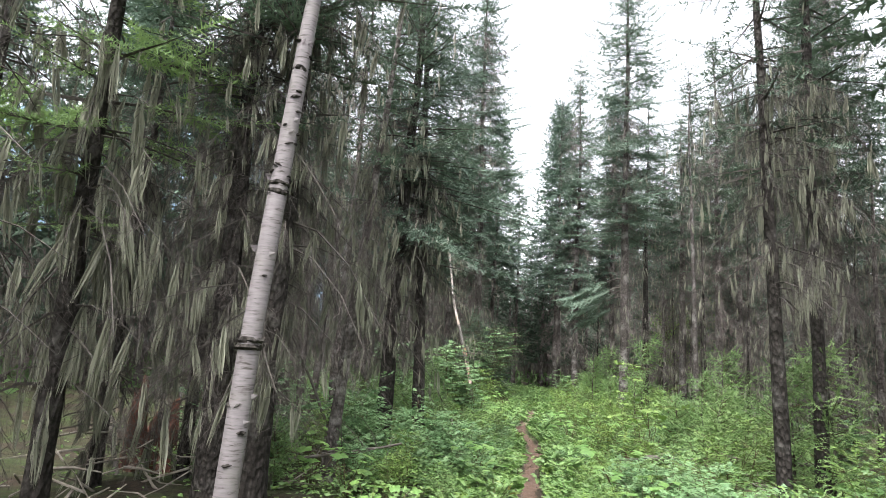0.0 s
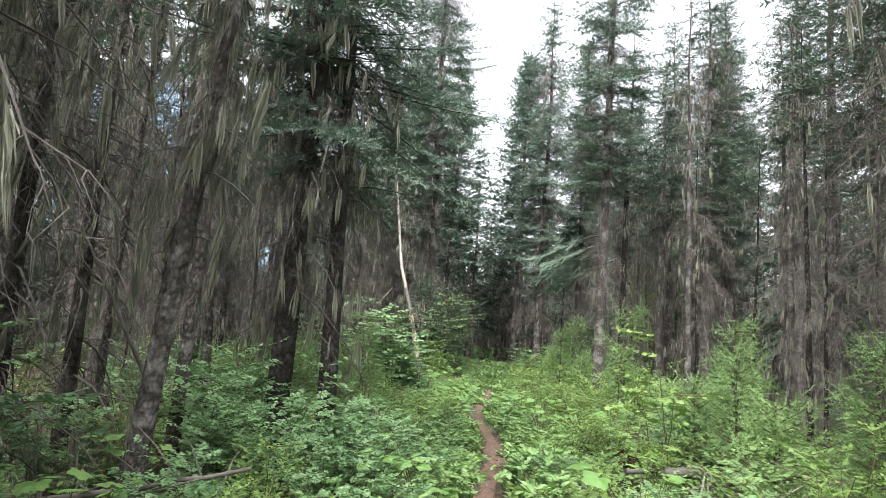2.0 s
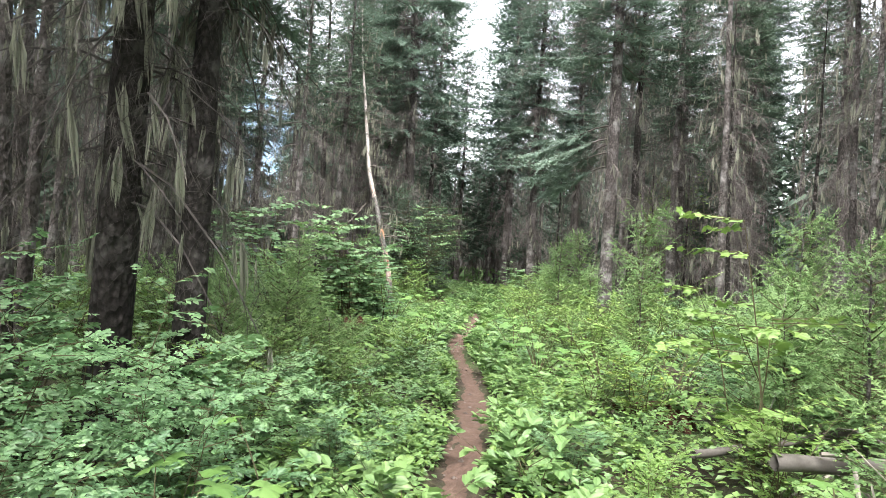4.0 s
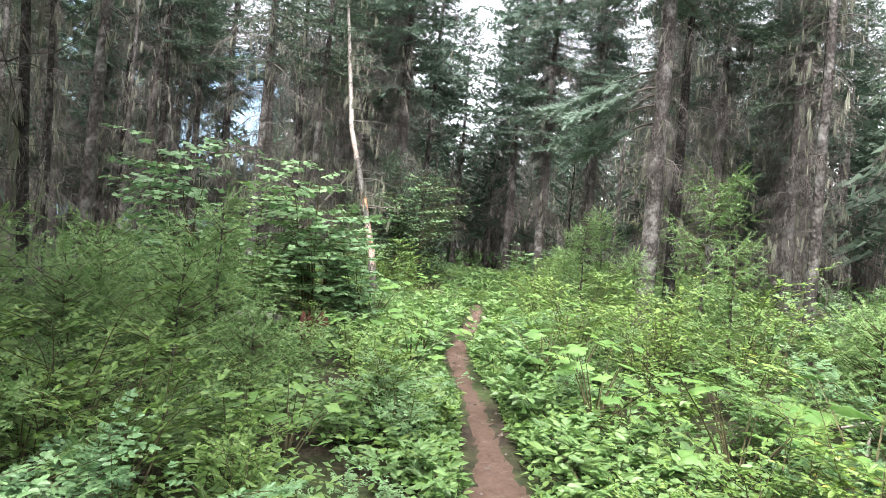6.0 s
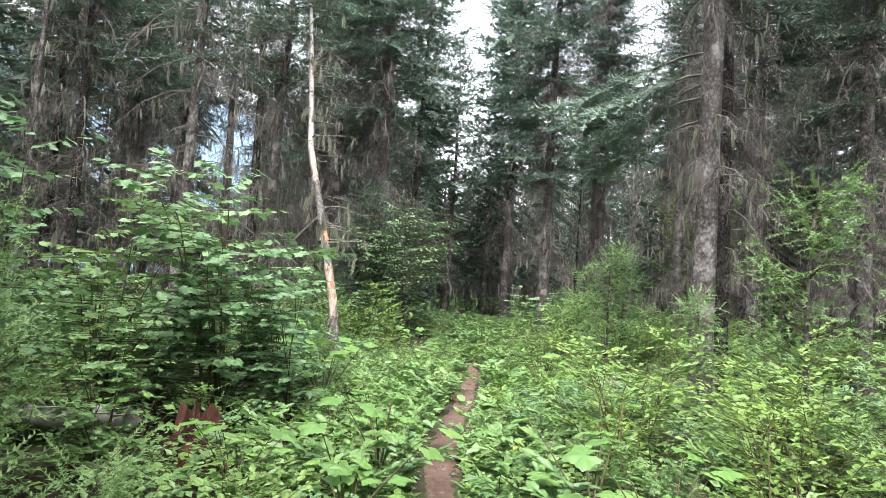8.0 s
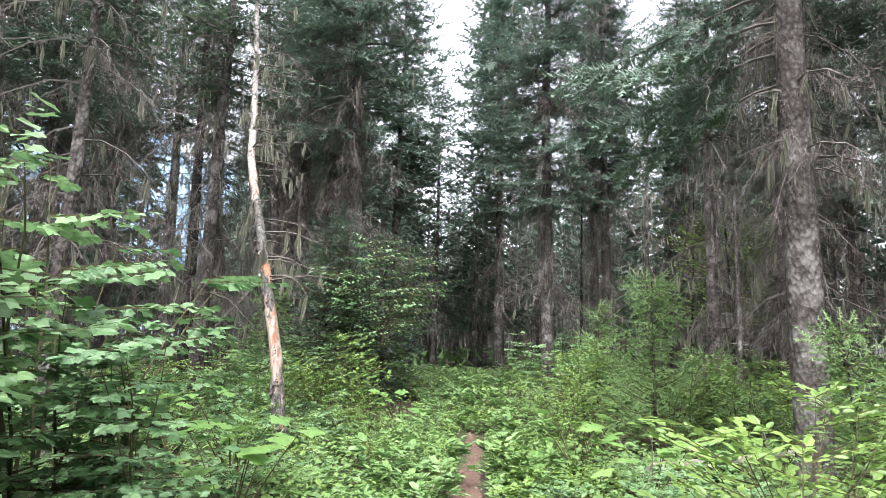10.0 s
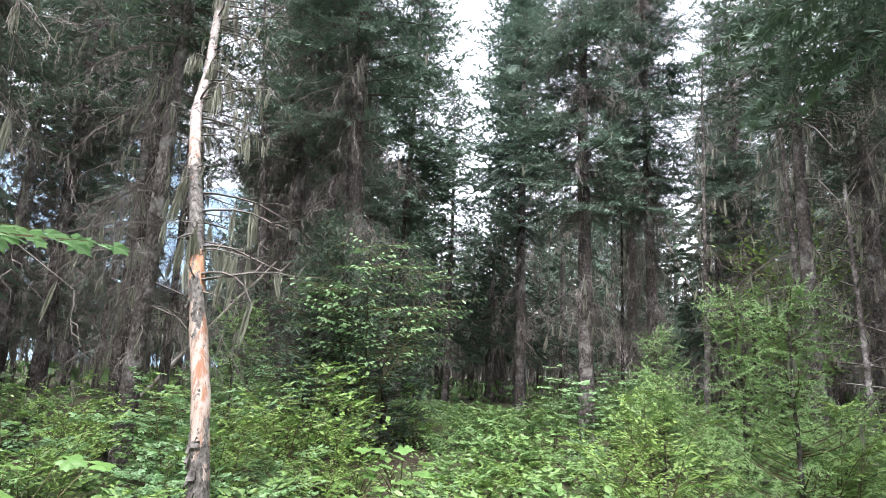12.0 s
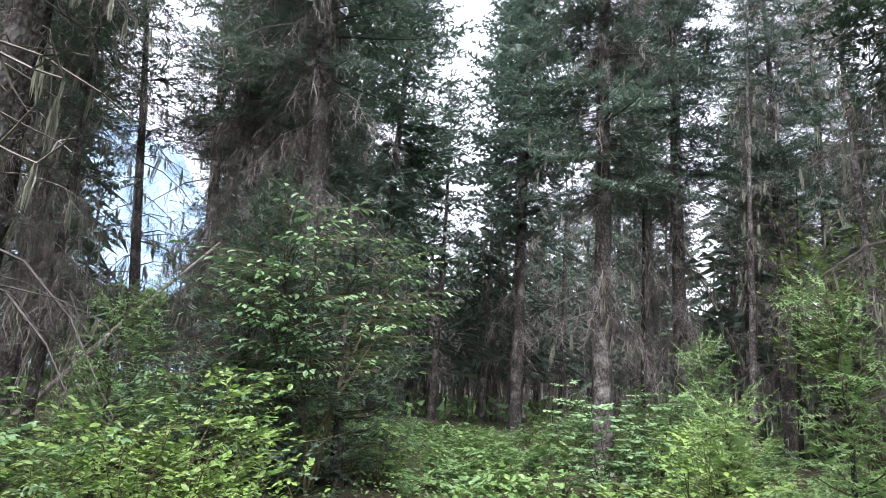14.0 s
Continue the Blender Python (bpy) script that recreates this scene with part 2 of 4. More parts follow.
def spray(needles, rng, length=0.3, width=0.05, flat=0.25, spread=(38, 62)):
    """A needled twig one unit long along x."""
    t = np.clip(np.linspace(0.02, 0.96, needles) + rng.normal(0, 0.06 if flat > 0.4 else 0.01, needles), 0, 1)
    s = np.where(np.arange(needles) % 2, 1.0, -1.0)
    ln = length * (1 - 0.5 * t) * rng.uniform(0.6, 1.3, needles)
    a = np.radians(rng.uniform(*spread, needles))
    lift = rng.uniform(-flat, flat * 1.4, needles)
    base = np.stack([t, 0 * t, 0 * t], 1)
    tip = base + np.stack([ln * np.cos(a), s * ln * np.sin(a), ln * lift], 1)
    off = np.array([width / 2, 0, 0])
    v = np.stack([base - off, base + off, tip], 1).reshape(-1, 3)
    f = np.arange(needles * 3).reshape(-1, 3)
    v = np.vstack([v, [[0, -0.012, 0], [0, 0.012, 0], [1.12, 0, 0]]])
    return v, np.vstack([f, [[needles * 3, needles * 3 + 1, needles * 3 + 2]]])


# ---- ground ----
TRAIL_LINE = np.array([(-12, -0.6), (-3, 0.45), (0, 0.8), (3, 1.12), (5.7, 1.46), (8.15, 1.76), (10.3, 1.99), (11.4, 2.19), (13.3, 2.45), (15.5, 2.57), (16.5, 2.53),
                       (18, 2.58), (18.9, 2.75), (20.3, 3.05), (22.3, 3.4), (25, 3.77), (28, 4.25), (32, 4.6), (40, 5), (60, 6)])


def trail_x(y):
    return np.interp(y, TRAIL_LINE[:, 0], TRAIL_LINE[:, 1])


def smooth_step(a, b, v):
    k = np.clip((v - a) / (b - a), 0, 1)
    return k * k * (3 - 2 * k)


def land(x, y):
    """Height of the forest floor."""
    x, y = np.asarray(x, float), np.asarray(y, float)
    h = 0.34 * (1 - smooth_step(2, 11, y)) + 0.3 * smooth_step(24, 34, y)
    d = np.abs(x - trail_x(y))
    off = smooth_step(0.25, 2.5, d)
    near = 1 - smooth_step(30, 80, np.hypot(x, y - 15))
    lump = 0.09 * np.sin(1.3 * x + 0.7 * y) * np.sin(0.9 * y - 0.6 * x + 1) + 0.05 * np.sin(3.1 * x + 1.2) * np.sin(2.7 * y)
    return h + off * near * (lump + 0.06) - 0.05 * (1 - smooth_step(0.12, 0.3, d)) * near


def axis_lines(lo, hi, step, reach):
    core = np.arange(lo, hi + 1e-6, step)
    out = step * 1.35 ** np.arange(1, 40)
    out = np.cumsum(out)
    out = out[out < reach]
    return np.concatenate([(lo - out)[::-1], core, hi + out])


def build_ground():
    xs, ys = axis_lines(-9, 15, 0.24, 2500), axis_lines(-3, 36, 0.24, 2500)
    gx, gy = np.meshgrid(xs, ys)
    v = np.stack([gx, gy, land(gx, gy)], -1).reshape(-1, 3)
    w = len(xs)
    i = (np.arange(len(ys) - 1)[:, None] * w + np.arange(w - 1)[None]).ravel()
    f = np.stack([i, i + 1, i + w + 1, i + w], 1)
    tagged(part("ground", [(v, f)], GROUND, smooth=True), "brown forest floor with moss and needle litter", "ground", kind="structure")


def build_trail():
    rng = np.random.default_rng(4)
    ys = np.arange(-8, 44, 0.07)
    k = len(ys)
    wob = np.convolve(rng.normal(0, 1, k + 20), np.ones(9) / 9, "same")[:k]
    wob2 = np.convolve(rng.normal(0, 1, k + 20), np.ones(9) / 9, "same")[:k]
    half = (0.155 + 0.02 * np.sin(ys * 1.1)) * (1 - 0.85 * smooth_step(22.5, 26, ys))
    left, right = -half - 0.08 * wob * half / 0.15, half + 0.08 * wob2 * half / 0.15
    u = np.linspace(0, 1, 11)
    x = trail_x(ys)[:, None] + left[:, None] * (1 - u) + right[:, None] * u
    y = np.repeat(ys[:, None], 11, 1)
    z = land(x, y) + 0.022 * np.sin(np.pi * u)[None] ** 0.5 + rng.normal(0, 0.006, x.shape) - 0.004
    v = np.stack([x, y, z], -1).reshape(-1, 3)
    i = (np.arange(k - 1)[:, None] * 11 + np.arange(10)[None]).ravel()
    f = np.stack([i, i + 1, i + 12, i + 11], 1)
    tagged(part("trail", [(v, f)], TRAIL, smooth=True), "narrow trodden footpath of reddish brown earth", "footpath", kind="structure")


build_ground()
build_trail()


def lichen_tuft():
    """A hanging beard one unit long: a close bundle of flat hairs that thins towards uneven tips."""
    rng = np.random.default_rng(2)
    n = 34
    x, y = rng.uniform(-0.6, 0.6, n), rng.uniform(-0.6, 0.6, n)
    root = np.stack([x * 0.5, y * 0.5, rng.uniform(-0.2, 0.06, n)], 1)
    a = rng.uniform(0, 6.28, n)
    w = np.stack([np.cos(a), np.sin(a), 0 * a], 1) * rng.uniform(0.015, 0.045, n)[:, None]
    tip = np.stack([x * 0.5, y * 0.5, -rng.uniform(0.4, 1.0, n)], 1) + np.stack([rng.normal(0.15, 0.22, n), rng.normal(0, 0.22, n), 0 * a], 1)
    mid = root + (tip - root) * rng.uniform(0.25, 0.55, n)[:, None] + np.stack([x * 0.5, y * 0.5, 0 * a], 1)
    i = np.arange(n)[:, None] * 4
    return np.stack([root, mid - w, tip, mid + w], 1).reshape(-1, 3), np.concatenate([i + np.array([[0, 1, 2]]), i + np.array([[0, 2, 3]])])


def twiglet(rng, half=0.008, side_twigs=5, curl=0.07):
    """A bare hanging twig one unit long along x: a wavy stem with short forked side twigs."""
    vs, fs, off = [], [], 0
    x = np.linspace(0, 1, 5)
    stem = np.stack([x, np.cumsum(rng.normal(0, curl, 5)), np.cumsum(rng.normal(0, curl, 5))], 1)
    stem -= stem[0]
    lines = [(stem, half)]
    for q in np.linspace(0.15, 0.9, side_twigs) + rng.normal(0, 0.04, side_twigs):
        o = np.array([np.interp(q, x, stem[:, i]) for i in range(3)])
        d = np.array([rng.uniform(0.5, 1.2), rng.normal(0, 0.7), rng.normal(0, 0.7)])
        ln = rng.uniform(0.14, 0.36)
        lines.append((np.array([o, o + d * ln * 0.55 + rng.normal(0, 0.02, 3), o + (d + np.array([0.5, 0, 0])) * ln]), half * 0.7))
    for p, w in lines:
        t = np.gradient(p, axis=0)
        e = np.cross(t, rng.normal(0, 1, 3))
        e /= np.linalg.norm(e, axis=1)[:, None] + 1e-9
        k = len(p)
        e = e * (w * np.linspace(1, 0.3, k))[:, None]
        vs.append(np.concatenate([p - e, p + e]))
        i = np.arange(k - 1)[:, None]
        fs.append(np.concatenate([i + np.array([[0, 1, k + 1]]), i + np.array([[0, k + 1, k]])]) + off)
        off += 2 * k
    return np.concatenate(vs), np.concatenate(fs)


STRAND = lichen_tuft()


# ---- conifers ----
def trunk_line(height, lean, rng, wob=0.03):
    z = np.concatenate([[-0.25, 0, 0.15, 0.5], np.linspace(1, height, max(6, int(height)))])
    n = len(z)
    wx, wy = np.cumsum(rng.normal(0, wob, n)), np.cumsum(rng.normal(0, wob, n))
    k = np.clip(z, 0, None)
    return np.stack([lean[0] * k + wx * k / height, lean[1] * k + wy * k / height, z], 1)


def conifer(kind, seed, height, radius, bare, crown_from, reach, lean=(0, 0), dead=60, dead_len=1.3, moss=130, whorl=0.32, arms=5,
            needles=10, gap=0.16, mat=None, bark=None, top_thin=0.85, lichen_len=0.32, sides=9, hair=10, label="", droop=0.35, twig=1.0, broad=0.17, fine=(7, 0.6, 0.07), dead_top=0.25, boughs=(), fine_mat=None, wood_mat=None):
    """A spruce: trunk, dead lower branches with fine twigs, needled crown, hanging lichen."""
    rng = np.random.default_rng(seed)
    tree = tagged(new(kind), label, "tree")
    line = trunk_line(height, lean, rng)
    rad = radius * np.clip(1 - line[:, 2] / height, 0.02, 1) ** 0.8
    rad[:3] *= np.array([1.6, 1.35, 1.12])
    part("trunk", tube(line, rad, sides, rough=0.12, rng=rng), bark or BARK, tree, smooth=True)

    def at(z):
        return np.array([np.interp(z, line[:, 2], line[:, i]) for i in range(3)])

    wood, turns, places, fine_t, fine_p, beard_t, beard_p = [], [], [], [], [], [], []

    def beards(p, count, big=1.0):
        for _ in range(count):
            s = min(lichen_len * rng.uniform(0.3, 1.35) * big, 0.75)
            w = s * rng.uniform(0.05, 0.12)
            a = rng.uniform(0, 6.28)
            c, d = np.cos(a), np.sin(a)
            beard_t.append(np.array([[c * w, -d * w, 0.12 * s * rng.normal()], [d * w, c * w, 0.12 * s * rng.normal()], [0, 0, s]]))
            beard_p.append(p + rng.normal(0, 0.03, 3))

    # dead branches below the crown
    for _ in range(dead):
        z = rng.uniform(bare, crown_from + (height - crown_from) * dead_top)
        a = rng.uniform(0, 6.28)
        ln = dead_len * rng.uniform(0.35, 1.15)
        s = np.linspace(0, 1, 4)
        out = np.array([np.cos(a), np.sin(a), 0])
        bend = rng.normal(0, 0.25)
        lat = np.array([-out[1], out[0], 0])
        p = at(z) + s[:, None] * ln * out + (s**2)[:, None] * ln * bend * lat
        p[:, 2] += ln * (rng.uniform(-0.25, 0.3) * s - rng.uniform(0.3, 1.0) * s**2)
        wood += tube(p, (0.008 + 0.007 * rng.random()) * (1 - 0.85 * s) * (0.6 + 0.5 * ln), 3, False)
        for _ in range(hair):
            q = rng.uniform(0.12, 1)
            o = np.array([np.interp(q, s, p[:, i]) for i in range(3)])
            d = out * rng.uniform(-0.2, 0.6) + lat * rng.normal(0, 0.4) + np.array([0, 0, -1 if rng.random() < 0.75 else rng.uniform(-0.5, 0.3)])
            fine_t.append(basis(d, rng.normal(0, 1, 3)) * (0.12 + 0.15 * ln) * rng.uniform(0.45, 1.5))
            fine_p.append(o)
        m = rng.poisson(moss / max(dead, 1))
        for _ in range(m):
            q = rng.uniform(0.15, 1)
            beards(np.array([np.interp(q, s, p[:, i]) for i in range(3)]), 1)

    # living branches
    z = crown_from
    while z < height - 0.25:
        k = (z - crown_from) / (height - crown_from)
        ln0 = reach * min(1, 0.7 + 2.2 * k) * (1 - k) ** top_thin + 0.12
        for b in range(arms):
            if rng.random() < 0.2:
                continue
            ln = ln0 * rng.uniform(0.5, 1.2)
            a = rng.uniform(0, 6.28)
            out = np.array([np.cos(a), np.sin(a), 0])
            lat = np.array([-out[1], out[0], 0])
            s = np.linspace(0, 1, 5)
            p = at(z + rng.uniform(-0.1, 0.1)) + s[:, None] * ln * out + (s**2)[:, None] * lat * ln * rng.normal(0, 0.12)
            p[:, 2] += ln * ((0.1 + 0.5 * k) * s - droop * (1.3 - k) * s**1.5 + 0.16 * s**3)
            j = slice(None, None, 2 if gap > 0.4 else 1)
            wood += tube(p[j], ((0.006 + 0.011 * ln) * (1 - 0.85 * s))[j], 3, False)
            steps = max(3, int(ln / gap))
            for q in np.linspace(0.12 if ln < 0.8 else 0.25, 1, steps):
                o = np.array([np.interp(q, s, p[:, i]) for i in range(3)])
                for sign in (-1, 1):
                    d = out * rng.uniform(0.5, 0.9) + sign * lat * rng.uniform(0.5, 1.0) + np.array([0, 0, rng.uniform(-0.5, 0.12)])
                    tw = np.clip(0.5 * ln * (1.15 - q), 0.16, 0.55) * rng.uniform(0.75, 1.3) * twig
                    turns.append(basis(d, (0, 0, 1) + rng.normal(0, 0.3, 3)) * tw)
                    places.append(o)
            turns.append(basis(p[-1] - p[-2]) * np.clip(0.35 * ln, 0.18, 0.45) * twig)
            places.append(p[-1])
            if moss and k < 0.6 and rng.random() < 0.5:
                beards(p[rng.integers(1, 5)], 1, 0.8)
        z += whorl * rng.uniform(0.75, 1.25) * (1 - 0.3 * k)

    for z, a, ln in boughs:
        out = np.array([np.cos(a), np.sin(a), 0])
        lat = np.array([-out[1], out[0], 0])
        s = np.linspace(0, 1, 6)
        p = at(z) + s[:, None] * ln * out
        p[:, 2] += ln * (0.05 * s - 0.75 * s**1.6 + 0.3 * s**3)
        wood += tube(p, 0.022 * (1 - 0.8 * s), 4, False)
        for q in np.linspace(0.3, 1, 16):
            o = np.array([np.interp(q, s, p[:, i]) for i in range(3)])
            for sign in (-1, 1, -1, 1):
                d = out * rng.uniform(0.3, 0.9) + sign * lat * rng.uniform(0.3, 1.0) + np.array([0, 0, rng.uniform(-0.9, 0.05)])
                turns.append(basis(d, (0, 0, 1) + rng.normal(0, 0.3, 3)) * rng.uniform(0.25, 0.5))
                places.append(o)

    if wood:
        part("branchwork", wood, wood_mat or (TWIG if dead else STEM), tree, "bare grey-brown drooping branches" if dead else "", kind="stuff")
    if fine_p:
        protos = [twiglet(rng, fine[2] * 0.3, 5) if fine[0] > 8 else spray(fine[0], rng, fine[1], fine[2] * 0.8, 0.25, (6, 34)) for _ in range(4)]
        t, p = np.array(fine_t), np.array(fine_p)
        pick = rng.integers(0, 4, len(p))
        part("deadwood", [scatter(protos[i], t[pick == i], p[pick == i]) for i in range(4)], fine_mat or TWIG_RED, tree, "brown leafless hanging twigs", kind="stuff")
    if places:
        protos = [spray(needles, rng, 0.17 + broad, broad * 1.3, 0.6, (25, 70)) for _ in range(3)]
        t, p = np.array(turns), np.array(places)
        pick = rng.integers(0, 3, len(p))
        part("crown", [scatter(protos[i], t[pick == i], p[pick == i]) for i in range(3)], mat or NEEDLE, tree, "needled green boughs", kind="stuff")
    if beard_p:
        part("lichen", [scatter(STRAND, beard_t, beard_p)], LICHEN, tree, "pale grey-green hanging beard lichen", kind="stuff")
    return tree


def place(ob, x, y, turn=0.0, size=1.0, lean=(0.0, 0.0)):
    return pose(x, y, float(land(x, y)) - 0.02, lean[0], lean[1], turn) @ Matrix.Diagonal((size, size, size, 1))


MOSSY = "tall spruce with bare trunk, dead drooping branches and lichen"
mossy = [
    conifer("spruce_tree", 11, 11.5, 0.13, 1.7, 5.6, 1.3, dead=50, dead_len=1.35, moss=130, needles=26, gap=0.22, whorl=0.4, arms=8, hair=22, fine=(10, 0.42, 0.036), broad=0.062, label=MOSSY, twig=1.3),
    conifer("spruce_tree", 12, 12.5, 0.16, 1.9, 6.2, 1.4, dead=52, dead_len=1.5, moss=110, needles=26, gap=0.22, whorl=0.4, arms=8, hair=22, fine=(10, 0.42, 0.036), broad=0.062, label=MOSSY, twig=1.3),
    conifer("spruce_tree", 13, 10.0, 0.10, 1.3, 4.8, 1.1, dead=48, dead_len=1.2, moss=130, needles=26, gap=0.22, whorl=0.4, arms=8, hair=22, fine=(10, 0.42, 0.036), broad=0.062, label=MOSSY, twig=1.3),
    conifer("spruce_tree", 14, 12.0, 0.14, 1.6, 6.6, 1.2, dead=58, dead_len=1.3, moss=160, needles=26, gap=0.22, whorl=0.4, arms=8, hair=22, fine=(10, 0.42, 0.036), broad=0.062, bark=BARK_DARK, label=MOSSY, twig=1.3),
]
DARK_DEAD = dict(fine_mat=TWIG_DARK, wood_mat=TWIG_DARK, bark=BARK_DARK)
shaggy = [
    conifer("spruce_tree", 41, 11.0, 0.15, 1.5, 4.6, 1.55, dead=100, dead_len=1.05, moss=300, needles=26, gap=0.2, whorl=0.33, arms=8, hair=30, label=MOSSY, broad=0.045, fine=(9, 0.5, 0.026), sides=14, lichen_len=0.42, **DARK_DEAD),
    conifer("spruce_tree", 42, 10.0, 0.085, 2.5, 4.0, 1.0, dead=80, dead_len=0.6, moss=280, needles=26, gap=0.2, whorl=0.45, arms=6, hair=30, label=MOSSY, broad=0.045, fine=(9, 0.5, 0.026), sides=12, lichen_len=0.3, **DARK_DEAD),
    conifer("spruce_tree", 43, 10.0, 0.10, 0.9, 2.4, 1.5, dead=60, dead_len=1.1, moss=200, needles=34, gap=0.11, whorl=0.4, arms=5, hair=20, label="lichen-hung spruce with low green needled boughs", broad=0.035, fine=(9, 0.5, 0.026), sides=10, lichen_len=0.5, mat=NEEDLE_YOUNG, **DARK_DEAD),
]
knotty = conifer("spruce_tree", 45, 10.0, 0.1, 2.2, 4.4, 1.0, dead=60, dead_len=0.7, moss=190, needles=26, gap=0.2, whorl=0.45, arms=6, hair=24, broad=0.045, fine=(9, 0.5, 0.026), sides=16, lichen_len=0.42,
                 label="grey knotty trunk with cracked bark and hanging lichen", fine_mat=TWIG_DARK, wood_mat=TWIG_DARK, bark=BARK)
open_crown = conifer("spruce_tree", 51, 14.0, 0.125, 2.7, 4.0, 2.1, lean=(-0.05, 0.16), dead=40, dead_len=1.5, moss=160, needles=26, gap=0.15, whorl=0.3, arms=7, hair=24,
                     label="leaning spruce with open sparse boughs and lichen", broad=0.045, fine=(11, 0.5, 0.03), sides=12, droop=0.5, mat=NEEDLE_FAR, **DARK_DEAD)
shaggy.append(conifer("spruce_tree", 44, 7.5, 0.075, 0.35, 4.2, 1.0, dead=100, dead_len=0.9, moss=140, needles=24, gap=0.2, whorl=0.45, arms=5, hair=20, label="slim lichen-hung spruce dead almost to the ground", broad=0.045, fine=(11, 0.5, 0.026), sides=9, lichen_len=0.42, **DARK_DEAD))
shaggy[3]["group"] = "forest spruces"
GREEN = "tall green spruce with drooping boughs and dead lower branches"
green = [
    conifer("spruce_tree", 21, 17.0, 0.17, 1.8, 5.6, 1.6, top_thin=0.6, dead=210, dead_len=1.1, dead_top=0.75, moss=140, needles=34, gap=0.17, whorl=0.32, arms=7, hair=22, mat=NEEDLE_FAR, label=GREEN, twig=1.2, broad=0.05, fine=(9, 0.5, 0.05)),
    conifer("spruce_tree", 22, 18.0, 0.17, 1.9, 4.8, 1.6, top_thin=0.6, dead=260, dead_len=1.15, dead_top=0.75, moss=220, needles=34, gap=0.17, whorl=0.33, arms=7, hair=22, mat=NEEDLE_FAR, label=GREEN, twig=1.2, broad=0.05, fine=(9, 0.5, 0.05)),
    conifer("spruce_tree", 23, 14.0, 0.14, 1.2, 4.8, 1.25, top_thin=0.65, dead=180, dead_len=1.05, dead_top=0.7, moss=90, needles=34, gap=0.17, whorl=0.32, arms=7, hair=22, mat=NEEDLE, label=GREEN, twig=1.2, broad=0.05, fine=(9, 0.5, 0.05)),
]
bough_tree = conifer("spruce_tree", 24, 18.0, 0.155, 2.9, 6.2, 1.7, dead=110, dead_len=0.9, dead_top=0.35, moss=160, needles=34, gap=0.17, whorl=0.3, arms=7, hair=24, mat=NEEDLE_FAR, sides=14, broad=0.05, fine=(9, 0.5, 0.035),
                     label="large spruce with a low dark drooping bough", twig=1.2, boughs=((4.1, 2.85, 1.7), (3.8, 2.6, 1.5), (4.4, 3.15, 1.6), (4.3, 2.3, 1.4), (4.7, 2.9, 1.9)))
dead_young = [conifer("dead_spruce", 61 + i, h, 0.035, 0.3, h + 1, 0.5, dead=26, dead_len=0.8, moss=40, hair=9, sides=6, fine=(6, 0.6, 0.055), fine_mat=TWIG, label="slim dead grey spruce hung with lichen in the thicket") for i, h in enumerate((5.0, 6.5))]
for ob in dead_young:
    ob["group"] = "dead thicket"
slim = [conifer("spruce_tree", 71 + i, h, r, 0.8, h * 0.72, 0.8, dead=75, dead_len=0.55, moss=110, needles=14, gap=0.3, whorl=0.5, arms=6, hair=16, sides=9, fine=(10, 0.5, 0.032), broad=0.1, lichen_len=0.3,
                label="slim close-grown spruce with bare trunk and short dead twigs", bark=b) for i, (h, r, b) in enumerate(((11.0, 0.085, BARK), (9.0, 0.065, BARK_DARK)))]
FAR = "distant dark green spruce among other conifers"
far = [
    conifer("spruce_tree", 31, 15.0, 0.15, 1.8, 5.0, 1.4, top_thin=0.65, dead=70, dead_len=1.2, moss=0, needles=18, gap=0.34, whorl=0.36, arms=8, hair=12, mat=NEEDLE_FAR, sides=6, label=FAR, twig=1.6, broad=0.11, fine=(6, 0.6, 0.08)),
    conifer("spruce_tree", 32, 12.0, 0.13, 1.6, 5.2, 1.3, top_thin=0.65, dead=70, dead_len=1.2, moss=30, needles=18, gap=0.34, whorl=0.36, arms=8, hair=12, mat=NEEDLE, sides=6, label=FAR, twig=1.6, broad=0.11, fine=(6, 0.6, 0.08)),
]
for ob in mossy + shaggy + green + slim + far:
    ob["group"] = "forest spruces"

used = set()
SPOTS = []


def plant(ob, x, y, turn, size, lean=(0.0, 0.0)):
    """The first call moves the model itself, later ones add copies."""
    m = place(ob, x, y, turn, size, lean)
    SPOTS.append((x, y))
    if ob.name not in used:
        used.add(ob.name)
        ob.matrix_basis = m
        return ob
    return copy_thing(ob, m)


